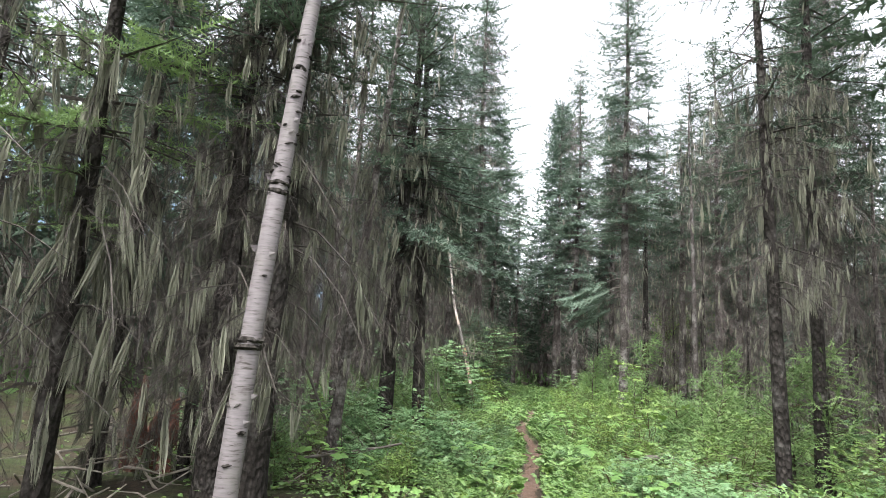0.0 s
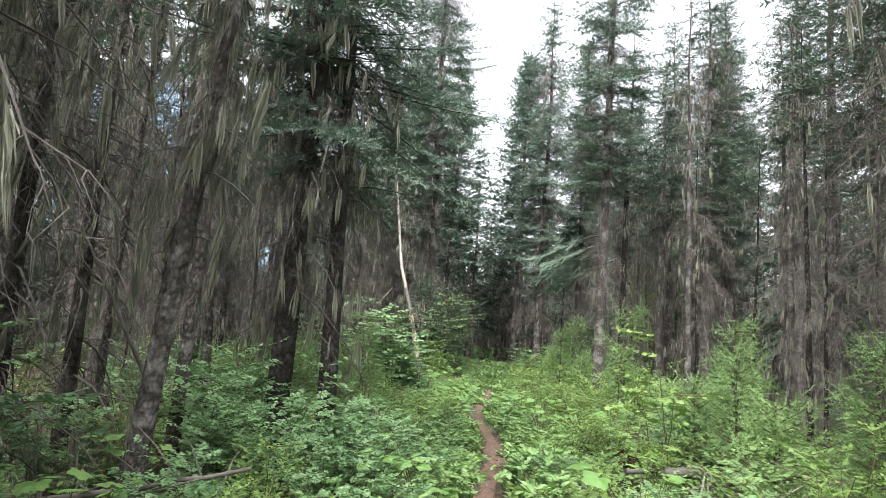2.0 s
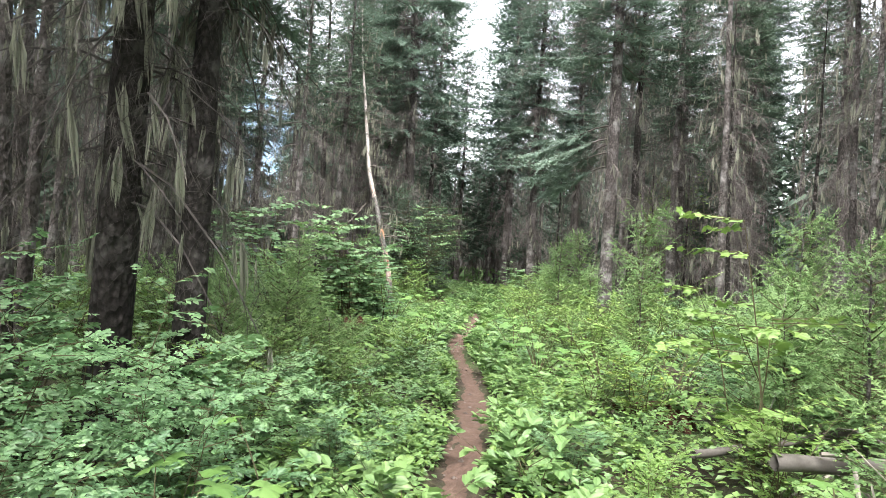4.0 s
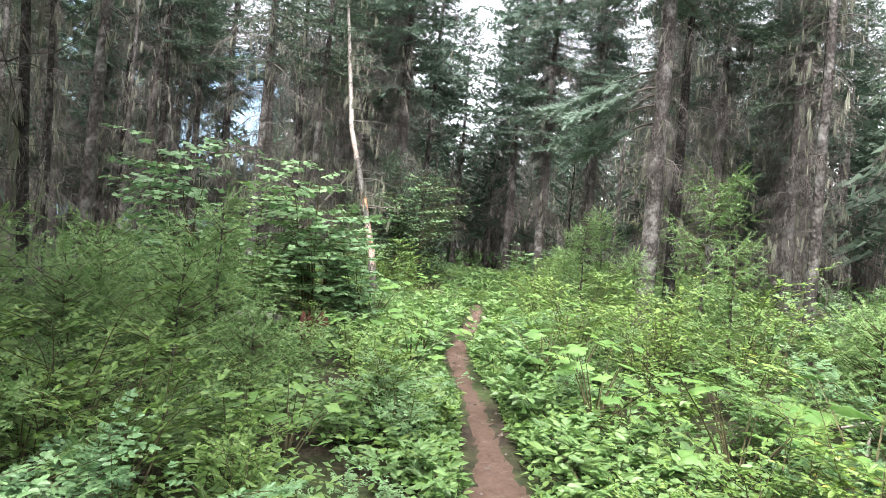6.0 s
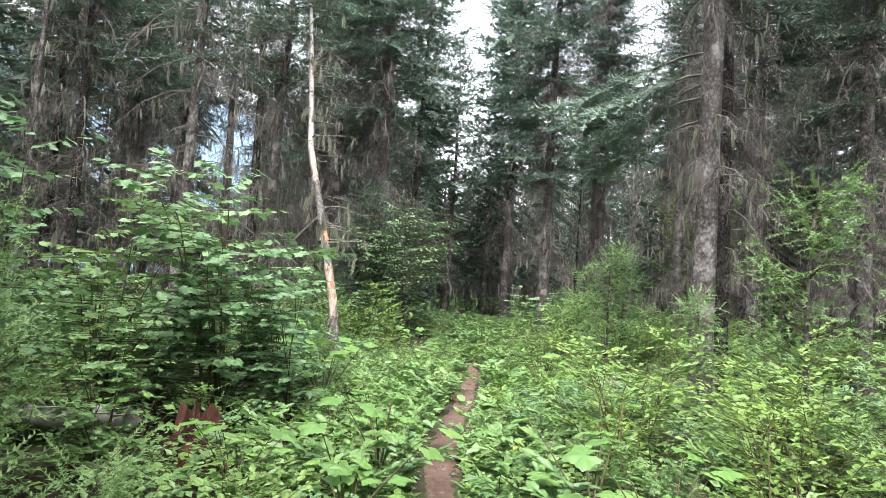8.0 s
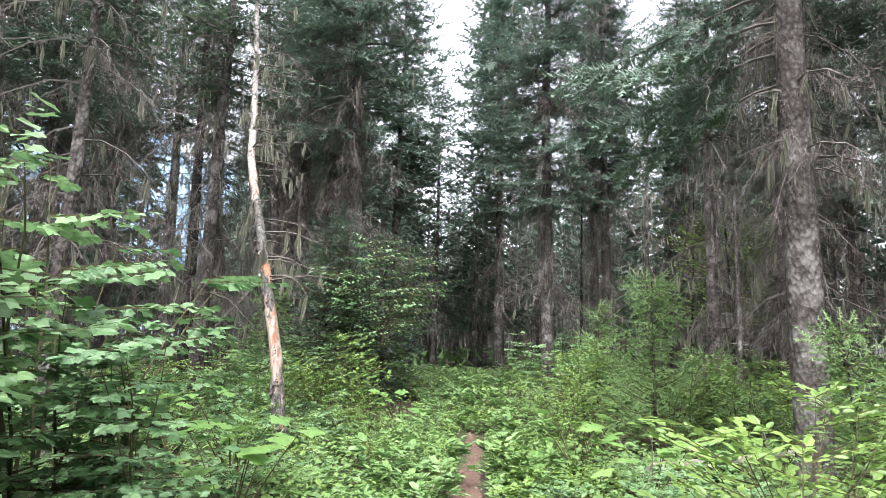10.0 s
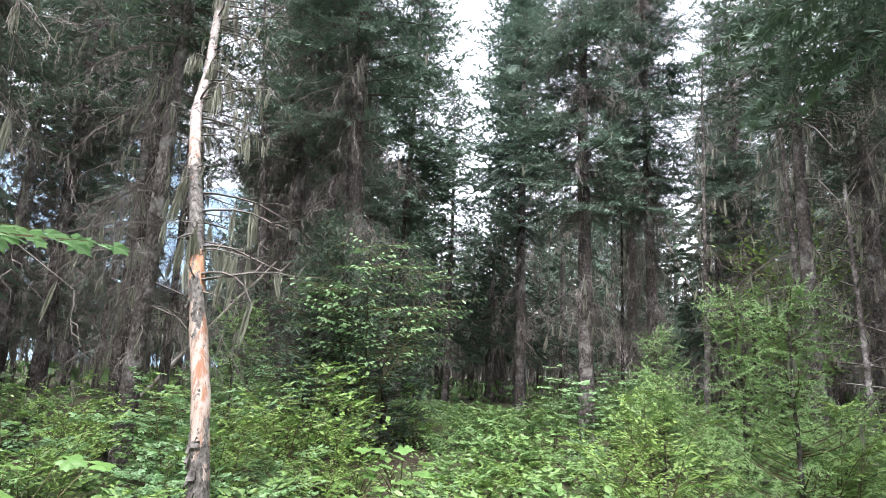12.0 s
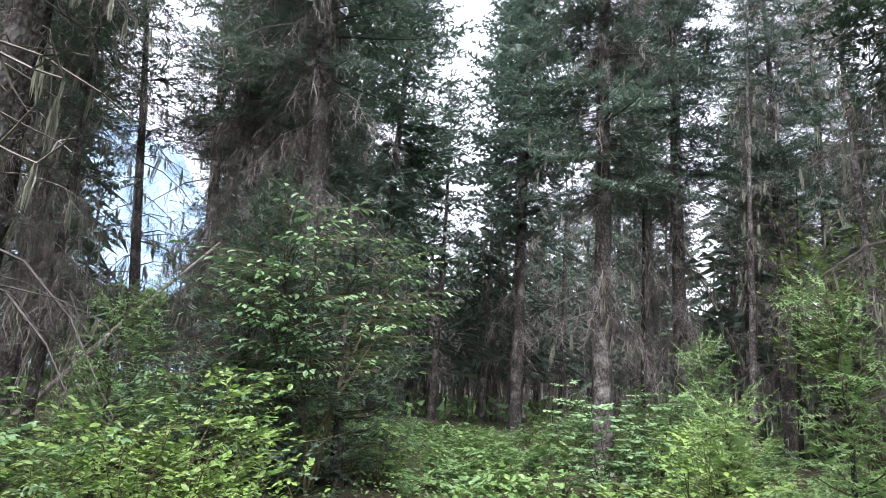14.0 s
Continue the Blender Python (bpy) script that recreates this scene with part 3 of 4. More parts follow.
# trees that stand out along the path
for ob, x, y, turn, size, lean in (
    (shaggy[0], -1.08, 5.2, 40, 1.0, (0, 1)), (shaggy[0], -1.42, 5.1, 130, 0.8, (0, 2)), (knotty, -0.98, 8.12, 15, 0.9, (1, 4)),
    (shaggy[0], -0.65, 11.4, 250, 1.1, (-1, 1)), (open_crown, 0.05, 11.1, 0, 1.0, (0, 0)), (shaggy[1], 4.2, 6.35, 300, 1.0, (0, -1)),
    (shaggy[1], 5.7, 8.3, 190, 1.15, (0, 0)), (bough_tree, 6.2, 20.4, 0, 1.05, (0, 0)), (mossy[3], 7.5, 22.3, 20, 1.0, (0, 0)),
    (green[1], 6.37, 30.1, 0, 1.0, (0, 0)), (green[0], 8.56, 31.9, 70, 0.95, (0, 0)), (green[1], 1.55, 29.7, 120, 1.3, (-2, -1)),
    (far[0], 2.5, 37.2, 30, 1.15, (0, 0)), (far[0], 6.7, 38.5, 310, 1.1, (0, 0)), (far[1], 1.2, 40.0, 10, 1.3, (0, 0)), (far[1], 4.7, 45.0, 90, 0.95, (0, 0)), (far[0], 7.4, 42.0, 200, 1.2, (0, 0)), (mossy[0], -0.75, 25.6, 200, 1.0, (-4, -1)),
    (green[2], 10.3, 22.7, 10, 1.1, (0, 0)), (mossy[1], 9.9, 25.4, 330, 1.05, (0, 0)), (green[0], 12.0, 24.8, 140, 1.0, (0, 0)),
    (green[2], 13.2, 22.3, 260, 1.1, (0, 0)), (green[1], 15.0, 30.5, 35, 1.0, (0, 0)), (green[2], 11.5, 28.5, 100, 1.05, (0, 0)),
    (green[0], 12.0, 33.8, 160, 0.95, (0, 0)), (green[1], 15.1, 36.3, 220, 1.0, (0, 0)), (green[0], 15.8, 41.3, 20, 1.0, (0, 0)),
    (mossy[0], 8.6, 26.3, 60, 1.0, (0, 0)), (shaggy[2], -2.6, 4.6, 60, 1.0, (0, 0)), (shaggy[3], -2.3, 6.6, 10, 1.0, (0, 0)), (shaggy[3], -2.9, 5.9, 100, 0.95, (0, 3)), (shaggy[3], -1.9, 7.9, 250, 1.0, (0, 0)), (shaggy[3], -3.9, 5.0, 200, 1.1, (0, 0)), (shaggy[3], -2.9, 3.3, 160, 1.05, (0, 0)), (shaggy[3], -2.2, 9.4, 220, 1.1, (0, 0)), (mossy[1], -5.4, 26.9, 45, 1.0, (0, 0)), (mossy[3], -6.8, 28.5, 95, 1.0, (0, 0)),
    (green[2], 9.5, 35.6, 15, 1.2, (0, 0)), (green[0], 16.6, 34.2, 300, 1.0, (0, 0)), (green[2], 0.0, 31.4, 190, 1.15, (0, 0)), (green[2], -1.3, 35.2, 100, 1.2, (0, 0)),
    (green[2], -4.3, 30.1, 285, 1.0, (0, 0)), (mossy[2], -1.3, 22.2, 15, 1.0, (0, 0)), (mossy[2], -2.0, 32.8, 200, 1.25, (0, 6)),
    (green[1], 0.4, 34.5, 260, 0.95, (0, 0)), (mossy[1], 9.6, 15.5, 160, 1.0, (0, 0)), (green[2], 8.6, 12.6, 80, 0.9, (0, 0)),
):
    plant(ob, x, y, turn, size, lean)


def close_rows():
    """Slim trunks standing close behind the first row on both sides."""
    rng = np.random.default_rng(55)
    for x0, x1, y0, y1, count in ((-4.6, -1.15, 9.3, 17.5, 22), (7.6, 11.5, 12.5, 20, 12), (-6.5, -3.6, 17.5, 24, 8), (7.8, 12.5, 24, 33, 8)):
        for _ in range(count):
            x, y = rng.uniform(x0, x1), rng.uniform(y0, y1)
            if min((x - a) ** 2 + (y - b) ** 2 for a, b in SPOTS) > 0.35:
                plant(slim[rng.integers(0, 2)], x, y, rng.uniform(0, 360), rng.uniform(0.85, 1.1), (rng.normal(0, 1), rng.normal(0, 1.5)))


close_rows()


def edge_left(y):
    return np.interp(y, [-10, 0, 11, 12.5, 14.5, 18, 24.5, 26, 30, 36, 60], [-2.5, -1.8, -1.3, -1.8, -3.4, -4.2, -3.6, -1.6, -0.2, 1.6, 3.0])


def edge_right(y):
    return np.interp(y, [-10, 0, 5, 9, 14, 20, 26, 31, 37, 60], [4, 4.6, 5.1, 6.1, 8.2, 9.4, 9.0, 7.4, 7.2, 8.2])


def fill_forest():
    rng = np.random.default_rng(77)
    near_ones = 0
    for _ in range(6000):
        # trees at negative y stand unseen behind the start, added to block light
        x, y = rng.uniform(-26, 34), rng.uniform(-14, 74)
        if edge_left(y) < x < edge_right(y):
            continue
        d = min(abs(x - edge_left(y)), abs(x - edge_right(y)))
        if rng.random() > 1.25 * np.exp(-d / 9):
            continue
        gap = 0.8 + 0.11 * d + (0.5 if y > 40 else 0) + (0.7 if x > 0 else 0)
        if min((x - a) ** 2 + (y - b) ** 2 for a, b in SPOTS) < gap**2:
            continue
        if y < -4 or (y < 3 and rng.random() < 0.5) or (y < 4.2 and -3.4 < x < 4) or (abs(x - 3) > 8 + 0.9 * (y + 4)):
            continue
        bearing = math.degrees(math.atan2(x - 2.9, y - 20.2))
        if y > 26 and (26.3 < bearing < 30.5 or 35.5 < bearing < 38.5):
            continue
        if y > 27 and -28 < bearing < -17:
            continue
        close = d < (4.5 if 20 < y < 34 and x < 0 else 1.8) and 0 < y < 36
        if close:
            ob = mossy[rng.integers(0, 4)] if rng.random() < 0.85 else green[2]
        elif d < 9 and rng.random() < 0.7:
            ob = dead_young[rng.integers(0, 2)]
        else:
            ob = far[rng.integers(0, 2)]
        plant(ob, x, y, rng.uniform(0, 360), rng.uniform(0.75, 1.15), (rng.normal(0, 1.5), rng.normal(0, 1.5)))
        if len(SPOTS) > 250:
            break


fill_forest()


# ---- single trunks ----
def birch():
    rng = np.random.default_rng(5)
    tree = tagged(new("birch_tree"), "leaning birch trunk with pale peeling bark and dark knots", "tree")
    pts = np.array([(-0.82, 3.83, 0.1), (-0.80, 3.86, 0.9), (-0.78, 3.91, 1.78), (-0.755, 3.97, 2.5), (-0.74, 4.02, 2.95), (-0.69, 4.12, 4.2), (-0.6, 4.3, 6.2), (-0.5, 4.5, 9)])
    zz = np.linspace(0.1, 9, 46)
    line = np.stack([np.interp(zz, pts[:, 2], pts[:, 0]), np.interp(zz, pts[:, 2], pts[:, 1]), zz], 1)
    r = np.interp(zz, [0, 0.6, 1.8, 3, 9], [0.1, 0.085, 0.078, 0.072, 0.03])
    part("trunk", tube(line, r, 14, rough=0.05, rng=rng), BIRCH, tree, smooth=True)
    for _ in range(24):
        z = rng.uniform(0.5, 5.5)
        a = rng.uniform(3.6, 6.6)
        o = np.array([np.interp(z, zz, line[:, i]) for i in range(3)])
        rr = float(np.interp(z, zz, r))
        n = np.array([np.cos(a), np.sin(a), 0.25])
        t = np.array([-np.sin(a), np.cos(a), rng.normal(0, 0.25)])
        wide, s = rng.uniform(0.018, 0.042), np.linspace(-1, 1, 7)
        p = o + n * (rr + 0.004 - 0.5 * wide * wide / rr * s**2)[:, None] + s[:, None] * t * wide + rng.normal(0, 0.002, (7, 3))
        part("knot", tube(p, rng.uniform(0.006, 0.014) * (1.05 - s**2), 6, True, 0.5, rng), BARK_DARK, tree)
    for z, s in ((1.78, 1.25), (1.83, 1.2), (2.95, 1.12), (3.02, 1.15), (4.0, 1.1)):
        o = np.array([np.interp(z, zz, line[:, i]) for i in range(3)])
        rr = float(np.interp(z, zz, r))
        part("bark_ring", tube(o + np.array([[0, 0, -0.02], [0, 0, 0.0], [0, 0, 0.025]]), np.array([0.98, s, 1.0]) * rr, 14, False, 0.3, rng), BARK_DARK, tree, "curled dark bark ring")
    for _ in range(14):
        z, a = rng.uniform(1.2, 4.5), rng.uniform(2.5, 7)
        o = np.array([np.interp(z, zz, line[:, i]) for i in range(3)])
        rr = float(np.interp(z, zz, r)) * 1.02
        n, t = np.array([np.cos(a), np.sin(a), 0]), np.array([-np.sin(a), np.cos(a), 0])
        w, h = rng.uniform(0.02, 0.045), rng.uniform(0.02, 0.06)
        v = [o + n * rr, o + n * rr + np.array([0, 0, h]), o + n * (rr + 0.012) + t * w, o + n * (rr + 0.03) + t * w * 1.3 + np.array([0, 0, h * 0.8])]
        part("peeling_bark", [(np.array(v), np.array([[0, 2, 3, 1]]))], BIRCH, tree)


def snag():
    rng = np.random.default_rng(6)
    tree = tagged(new("dead_snag"), "dead standing trunk, bark stripped to pale and orange wood", "dead tree")
    pts = np.array([(-0.07, 0.02, 0)]) + np.array([(1.38, 22.0, -0.1), (1.25, 22.1, 0.86), (1.2, 22.17, 1.19), (0.99, 22.42, 2.02), (0.83, 22.72, 2.62), (0.66, 22.98, 3.2), (0.47, 23.4, 3.84),
                    (0.36, 23.9, 4.5), (0.15, 24.6, 5.9), (-0.1, 25.3, 7.6), (-0.3, 26.0, 9.5)])
    zz = np.linspace(-0.1, 9.5, 110)
    line = np.stack([np.interp(zz, pts[:, 2], pts[:, 0]), np.interp(zz, pts[:, 2], pts[:, 1]), zz], 1)
    k = np.array([0.25, 0.5, 0.25])
    for i in (0, 1):
        line[1:-1, i] = np.convolve(line[:, i], k, "valid")
    r = np.interp(zz, [0, 1, 3, 6, 9.5], [0.078, 0.064, 0.056, 0.04, 0.012])
    part("trunk", tube(line, r, 18, rough=0.22, rng=rng), SNAG, tree, smooth=True)

    def spot(z):
        return np.array([np.interp(z, zz, line[:, i]) for i in range(3)])

    tt, pp = [], []
    for _ in range(86):
        z = rng.uniform(1.95, 6.2) if rng.random() < 0.8 else rng.uniform(6, 9.2)
        a = rng.normal(0.0, 0.9) if rng.random() < 0.75 else rng.uniform(0, 6.28)
        ln = rng.uniform(0.25, 1.0) * (1 if z < 6 else 0.7) * (1.0 if math.cos(a) > 0 else 0.45)
        s = np.linspace(0, 1, 6)
        out = np.array([np.cos(a), np.sin(a), 0])
        p = spot(z) + s[:, None] * ln * out + np.cumsum(rng.normal(0, 0.022, (6, 3)), 0) * s[:, None]
        p[:, 2] += ln * (0.1 * s - rng.uniform(0.1, 0.4) * s**2)
        wood = tube(p, 0.009 * (1 - 0.7 * s) * (0.5 + ln), 4, False)
        for _ in range(5):
            q = rng.integers(2, 6)
            e = p[q] + (out * rng.uniform(0.1, 0.5) + rng.normal(0, 0.35, 3)) * ln * 0.4
            wood += tube(np.array([p[q], (p[q] + e) / 2 + rng.normal(0, 0.01, 3), e]), [0.005, 0.004, 0.001], 3, False)
        part("branch", wood, TWIG, tree)
        for q in rng.integers(1, 6, rng.poisson(2.2)):
            size = rng.uniform(0.1, 0.36)
            b = rng.uniform(0, 6.28)
            tt.append(np.array([[np.cos(b) * 0.12, -np.sin(b) * 0.12, 0.1 * rng.normal()], [np.sin(b) * 0.12, np.cos(b) * 0.12, 0.1 * rng.normal()], [0, 0, 1]]) * size)
            pp.append(p[q])
    for _ in range(110):
        z, a = (rng.uniform(0.5, 1.0), rng.uniform(1.8, 5.2), rng.uniform(0.4, 6))[0:2] if rng.random() < 0.2 else (rng.uniform(1.7, 3.5), rng.uniform(0, 6.28))
        rr = float(np.interp(z, zz, r))
        n, t = np.array([np.cos(a), np.sin(a), 0]), np.array([-np.sin(a), np.cos(a), 0])
        o = spot(z)
        h, w = rng.uniform(0.03, 0.13), rng.uniform(0.012, 0.035)
        rows_ = [o + n * (rr * 1.02 + 0.02 * q * q) + t * (w * e) + np.array([0, 0, -h * q]) + rng.normal(0, 0.004, 3) for q in (0, 0.5, 1) for e in (-1, 1)]
        back = [v - n * 0.008 for v in rows_]
        part("bark_flake", [(np.array(rows_ + back), np.array([[0, 1, 3, 2], [2, 3, 5, 4], [6, 8, 9, 7], [8, 10, 11, 9], [4, 5, 11, 10], [0, 2, 8, 6], [2, 4, 10, 8], [1, 7, 9, 3], [3, 9, 11, 5]]))], BARK, tree)
    part("lichen", [scatter(STRAND, tt, pp)], LICHEN, tree, "pale hanging lichen", kind="stuff")


birch()
snag()


def pole(name, label, a, b, r, mat, category="log", twigs=0, seed=0, sag=0.0):
    """A fallen or leaning trunk between two points."""
    rng = np.random.default_rng(seed + 50)
    s = np.linspace(0, 1, 18)
    a, b = np.array(a, float), np.array(b, float)
    p = a + s[:, None] * (b - a) + np.cumsum(rng.normal(0, 0.006, (18, 3)), 0)
    p[:, 2] -= sag * 4 * s * (1 - s)
    ob = tagged(new(name), label, category)
    part("trunk", tube(p, r * (1 - 0.55 * s), 9, True, 0.2, rng) + [(p[:1] + np.array([[0, 0, r], [r, 0, 0], [0, 0, -r], [-r, 0, 0]]), np.array([[0, 1, 2, 3]]))], mat, ob, smooth=True)
    for _ in range(twigs):
        q = rng.integers(2, 17)
        d = rng.normal(0, 1, 3) * np.array([1, 1, 0.8])
        e = p[q] + d / np.linalg.norm(d) * rng.uniform(0.15, 0.6)
        part("branch_stub", tube(np.array([p[q], (p[q] + e) / 2 + rng.normal(0, 0.02, 3), e]), [r * 0.25, r * 0.16, 0.002], 4, False), mat, ob)
    return ob


pole("fallen_log", "thin grey fallen trunk lying across the undergrowth", (3.6, 10.5, 0.3), (5.6, 11.1, 0.42), 0.03, TWIG, twigs=12, seed=1)
pole("fallen_log", "grey fallen trunk with broken twigs under bushes", (3.85, 10.0, 0.42), (6.7, 9.65, 0.5), 0.05, TWIG, twigs=14, seed=2)
pole("fallen_log", "pale birch log with a sawn end in the bushes", (0.36, 16.95, 0.36), (-1.7, 17.4, 0.2), 0.085, plain_material("pale_log_bark", (0.2, 0.19, 0.18), (0.42, 0.4, 0.38), 12), seed=3)
pole("leaning_pole", "thin dead trunk leaning diagonally against trees", (13.7, 36.6, 0.5), (11.4, 39.2, 8.6), 0.06, WOOD, "dead tree", 4, 4)
pole("leaning_pole", "bare dead trunk leaning over among dark spruces", (-2.5, 29.5, 0.4), (-0.2, 30.7, 3.6), 0.05, WOOD, "dead tree", 8, 5)
pole("dead_snag", "thin grey dead spruce stem with bare twigs", (8.1, 24.65, 0.0), (8.5, 25.3, 4.2), 0.045, BARK, "dead tree", 40, 6)
pole("fallen_log", "grey rotting log on the ground beside the path", (4.9, 20.9, 0.22), (7.4, 21.6, 0.35), 0.06, WOOD, twigs=6, seed=7)
pole("fallen_branch", "dry forked branch lying in front of dark trunks", (-2.4, 6.9, 0.3), (0.1, 7.5, 0.75), 0.03, TWIG, "branch", 24, 8)
pole("fallen_branch", "dead bough propped against a rotten stump", (-2.9, 6.4, 0.25), (-3.9, 7.4, 1.5), 0.035, TWIG, "branch", 18, 9)
pole("fallen_branch", "bent bare stem leaning over the bushes", (-1.3, 9.4, 0.7), (-2.1, 8.9, 2.4), 0.025, TWIG, "branch", 8, 10)


pole("fallen_log", "bleached broken trunk with roots among young firs", (-1.5, 15.3, 0.1), (-2.0, 15.7, 1.15), 0.06, WOOD, twigs=12, seed=11)
pole("fallen_log", "short orange-brown rotting log under leaves", (3.75, 12.35, 0.2), (4.3, 12.2, 0.24), 0.07, ROTTEN, seed=12)


def brush_pile(x, y, radius, count, seed, label):
    """Dry sticks thrown together."""
    rng = np.random.default_rng(seed)
    ob = tagged(new("brush_pile"), label, "sticks")
    for _ in range(count):
        c = np.array([x + rng.normal(0, radius * 0.5), y + rng.normal(0, radius * 0.5), 0])
        c[2] = float(land(c[0], c[1])) + abs(rng.normal(0, 0.22))
        a, ln = rng.uniform(0, 6.28), rng.uniform(0.25, 0.9)
        d = np.array([np.cos(a), np.sin(a), rng.normal(0.15, 0.4)]) * ln / 2
        part("stick", tube(np.array([c - d, c + rng.normal(0, 0.03, 3), c + d]), np.array([1, 0.8, 0.3]) * rng.uniform(0.006, 0.02), 5), WOOD, ob)


brush_pile(8.2, 24.4, 0.8, 60, 61, "pile of dry grey sticks at the foot of a dead stem")
brush_pile(5.3, 13.6, 0.35, 16, 62, "pale dry sticks among ferns and bushes")
brush_pile(-1.6, 14.9, 0.7, 26, 63, "tangle of grey fallen twigs under dark trees")
brush_pile(-2.7, 5.4, 0.8, 34, 65, "dead grey branches lying under dark spruces")
brush_pile(-1.9, 6.9, 0.6, 26, 66, "dry twigs heaped beside a dark trunk")
brush_pile(4.3, 8.2, 0.6, 30, 67, "heap of brown dead twigs under dark spruces")
brush_pile(4.4, 9.4, 0.7, 26, 64, "dry twigs and dead stems in the bushes")


def stump(x, y, radius, height, seed, label):
    rng = np.random.default_rng(seed)
    ob = tagged(new("rotten_stump"), label, "stump")
    ob.location = (x, y, float(land(x, y)) - 0.05)
    sides = 22
    a = np.arange(sides) * 2 * np.pi / sides
    wob = 1 + 0.22 * np.sin(3 * a + seed) + 0.12 * np.sin(7 * a + 2 * seed) + rng.normal(0, 0.08, sides)
    top = height * np.clip(0.6 + 0.3 * np.sin(2 * a + seed) + rng.normal(0, 0.16, sides), 0.22, 1.15)
    rings = []
    for q, w in ((0, 1.35), (0.15, 1.1), (0.5, 0.98), (0.8, 0.94), (1, 0.9)):
        rings.append(np.stack([radius * w * wob * np.cos(a), radius * w * wob * np.sin(a), top * q], 1))
    for q, w in ((0.92, 0.62), (0.5, 0.5), (0.35, 0.05)):
        rings.append(np.stack([radius * w * wob * np.cos(a), radius * w * wob * np.sin(a), top * q], 1))
    v = np.concatenate(rings)
    k, j = np.arange(len(rings) - 1)[:, None] * sides, np.arange(sides)[None]
    n = (j + 1) % sides
    part("wood", [(v, np.stack([k + j, k + n, k + sides + n, k + sides + j], -1).reshape(-1, 4))], ROTTEN, ob)
    for i in range(5):
        b = rng.uniform(0, 6.28)
        s = np.linspace(0, 1, 5)
        p = np.stack([np.cos(b) * radius * (0.9 + s), np.sin(b) * radius * (0.9 + s), 0.18 * (1 - s) ** 2], 1)
        part("root", tube(p, 0.06 * (1 - 0.8 * s), 6, True, 0.2, rng), ROTTEN, ob)


stump(0.74, 17.25, 0.19, 0.5, 3, "rotten reddish broken stump among bushes")
stump(-3.3, 7.9, 0.32, 1.15, 8, "tall rotten red stump under dark trees")
stump(4.15, 12.0, 0.12, 0.3, 5, "small broken orange-brown stump in low leaves")


# ---- undergrowth ----
OVAL = (np.array([[0, 0, 0], [0.3, 0.25, 0.05], [0.72, 0.22, 0.05], [1, 0, -0.06], [0.72, -0.22, 0.05], [0.3, -0.25, 0.05]], float), np.array([[0, 3, 2, 1], [0, 5, 4, 3]]))


DIAMOND = (np.array([[0, 0, 0], [0.42, 0.27, 0.06], [1, 0, -0.05], [0.42, -0.27, 0.06]], float), np.array([[0, 2, 1], [0, 3, 2]]))


def pinnate(pairs=2, wide=0.3):
    """A compound leaf one unit long: pairs of toothed oval leaflets and one at the tip."""
    blade = np.array([[0, 0, 0], [0.28, wide, 0.06], [0.7, wide * 0.86, 0.05], [1, 0, -0.1], [0.7, -wide * 0.86, 0.05], [0.28, -wide, 0.06]])
    face = np.array([[0, 3, 2, 1], [0, 5, 4, 3]])
    vs, fs = [], []
    spots_ = [(0.56, 0.0, 0.46)] + [(0.2 + 0.32 * i / max(pairs - 1, 1), g * 1.05, 0.4 - 0.04 * (pairs - 1 - i)) for i in range(pairs) for g in (-1, 1)]
    for x, a, ln in spots_:
        c, d = math.cos(a), math.sin(a)
        v = blade * ln @ np.array([[c, d, 0], [-d, c, 0], [0, 0, 1]]) + np.array([x, 0, -0.12 * x * x])
        v[:, 2] -= 0.12 * np.abs(v[:, 1])
        fs.append(face + 6 * len(vs))
        vs.append(v)
    return np.concatenate(vs), np.concatenate(fs)


def lobed(points, depth=0.45, droop=0.2):
    """A leaf with pointed lobes, hinged at its stalk."""
    a = np.linspace(-2.5, 2.5, 2 * points + 1)
    r = np.where(np.arange(2 * points + 1) % 2, 1.0, 1 - depth)
    r = r * (0.62 + 0.38 * np.cos(a / 2.6) ** 2)
    x, y = 0.3 + 0.68 * r * np.cos(a), 0.62 * r * np.sin(a)
    z = 0.05 - droop * (np.hypot(x - 0.2, y)) ** 2 + 0.05 * np.cos(4 * a)
    v = np.vstack([[[0.22, 0, 0.0]], np.stack([x, y, z], 1)])
    f = np.array([[0, i, i + 1] for i in range(1, len(v) - 1)])
    return v, f


def broad_blade():
    """A wide toothed leaf of five lobes with a sunken midrib."""
    a = np.linspace(-2.75, 2.75, 31)
    lobe = 0.72 + 0.28 * np.cos(a * 2.28) ** 2
    tooth = 1 - 0.07 * (np.arange(31) % 2)
    r = lobe * tooth * (0.7 + 0.3 * np.cos(a / 2.75) ** 2)
    ring = lambda k: np.stack([0.3 + 0.66 * k * r * np.cos(a), 0.66 * k * r * np.sin(a), 0.07 * k - 0.28 * (k * r) ** 2 + 0.05 * k * np.cos(a * 4.56)], 1)  # noqa: E731
    v = np.vstack([[[0.3, 0, -0.02]], ring(0.55), ring(1.0)])
    f = [[0, i, i + 1] for i in range(1, 31)]
    f += [[i, 31 + i, 32 + i] for i in range(1, 31)] + [[i, 32 + i, i + 1] for i in range(1, 31)]
    return v, np.array(f)


MAPLE, BROAD, ROSE = lobed(5, 0.3, 0.12), broad_blade(), pinnate()


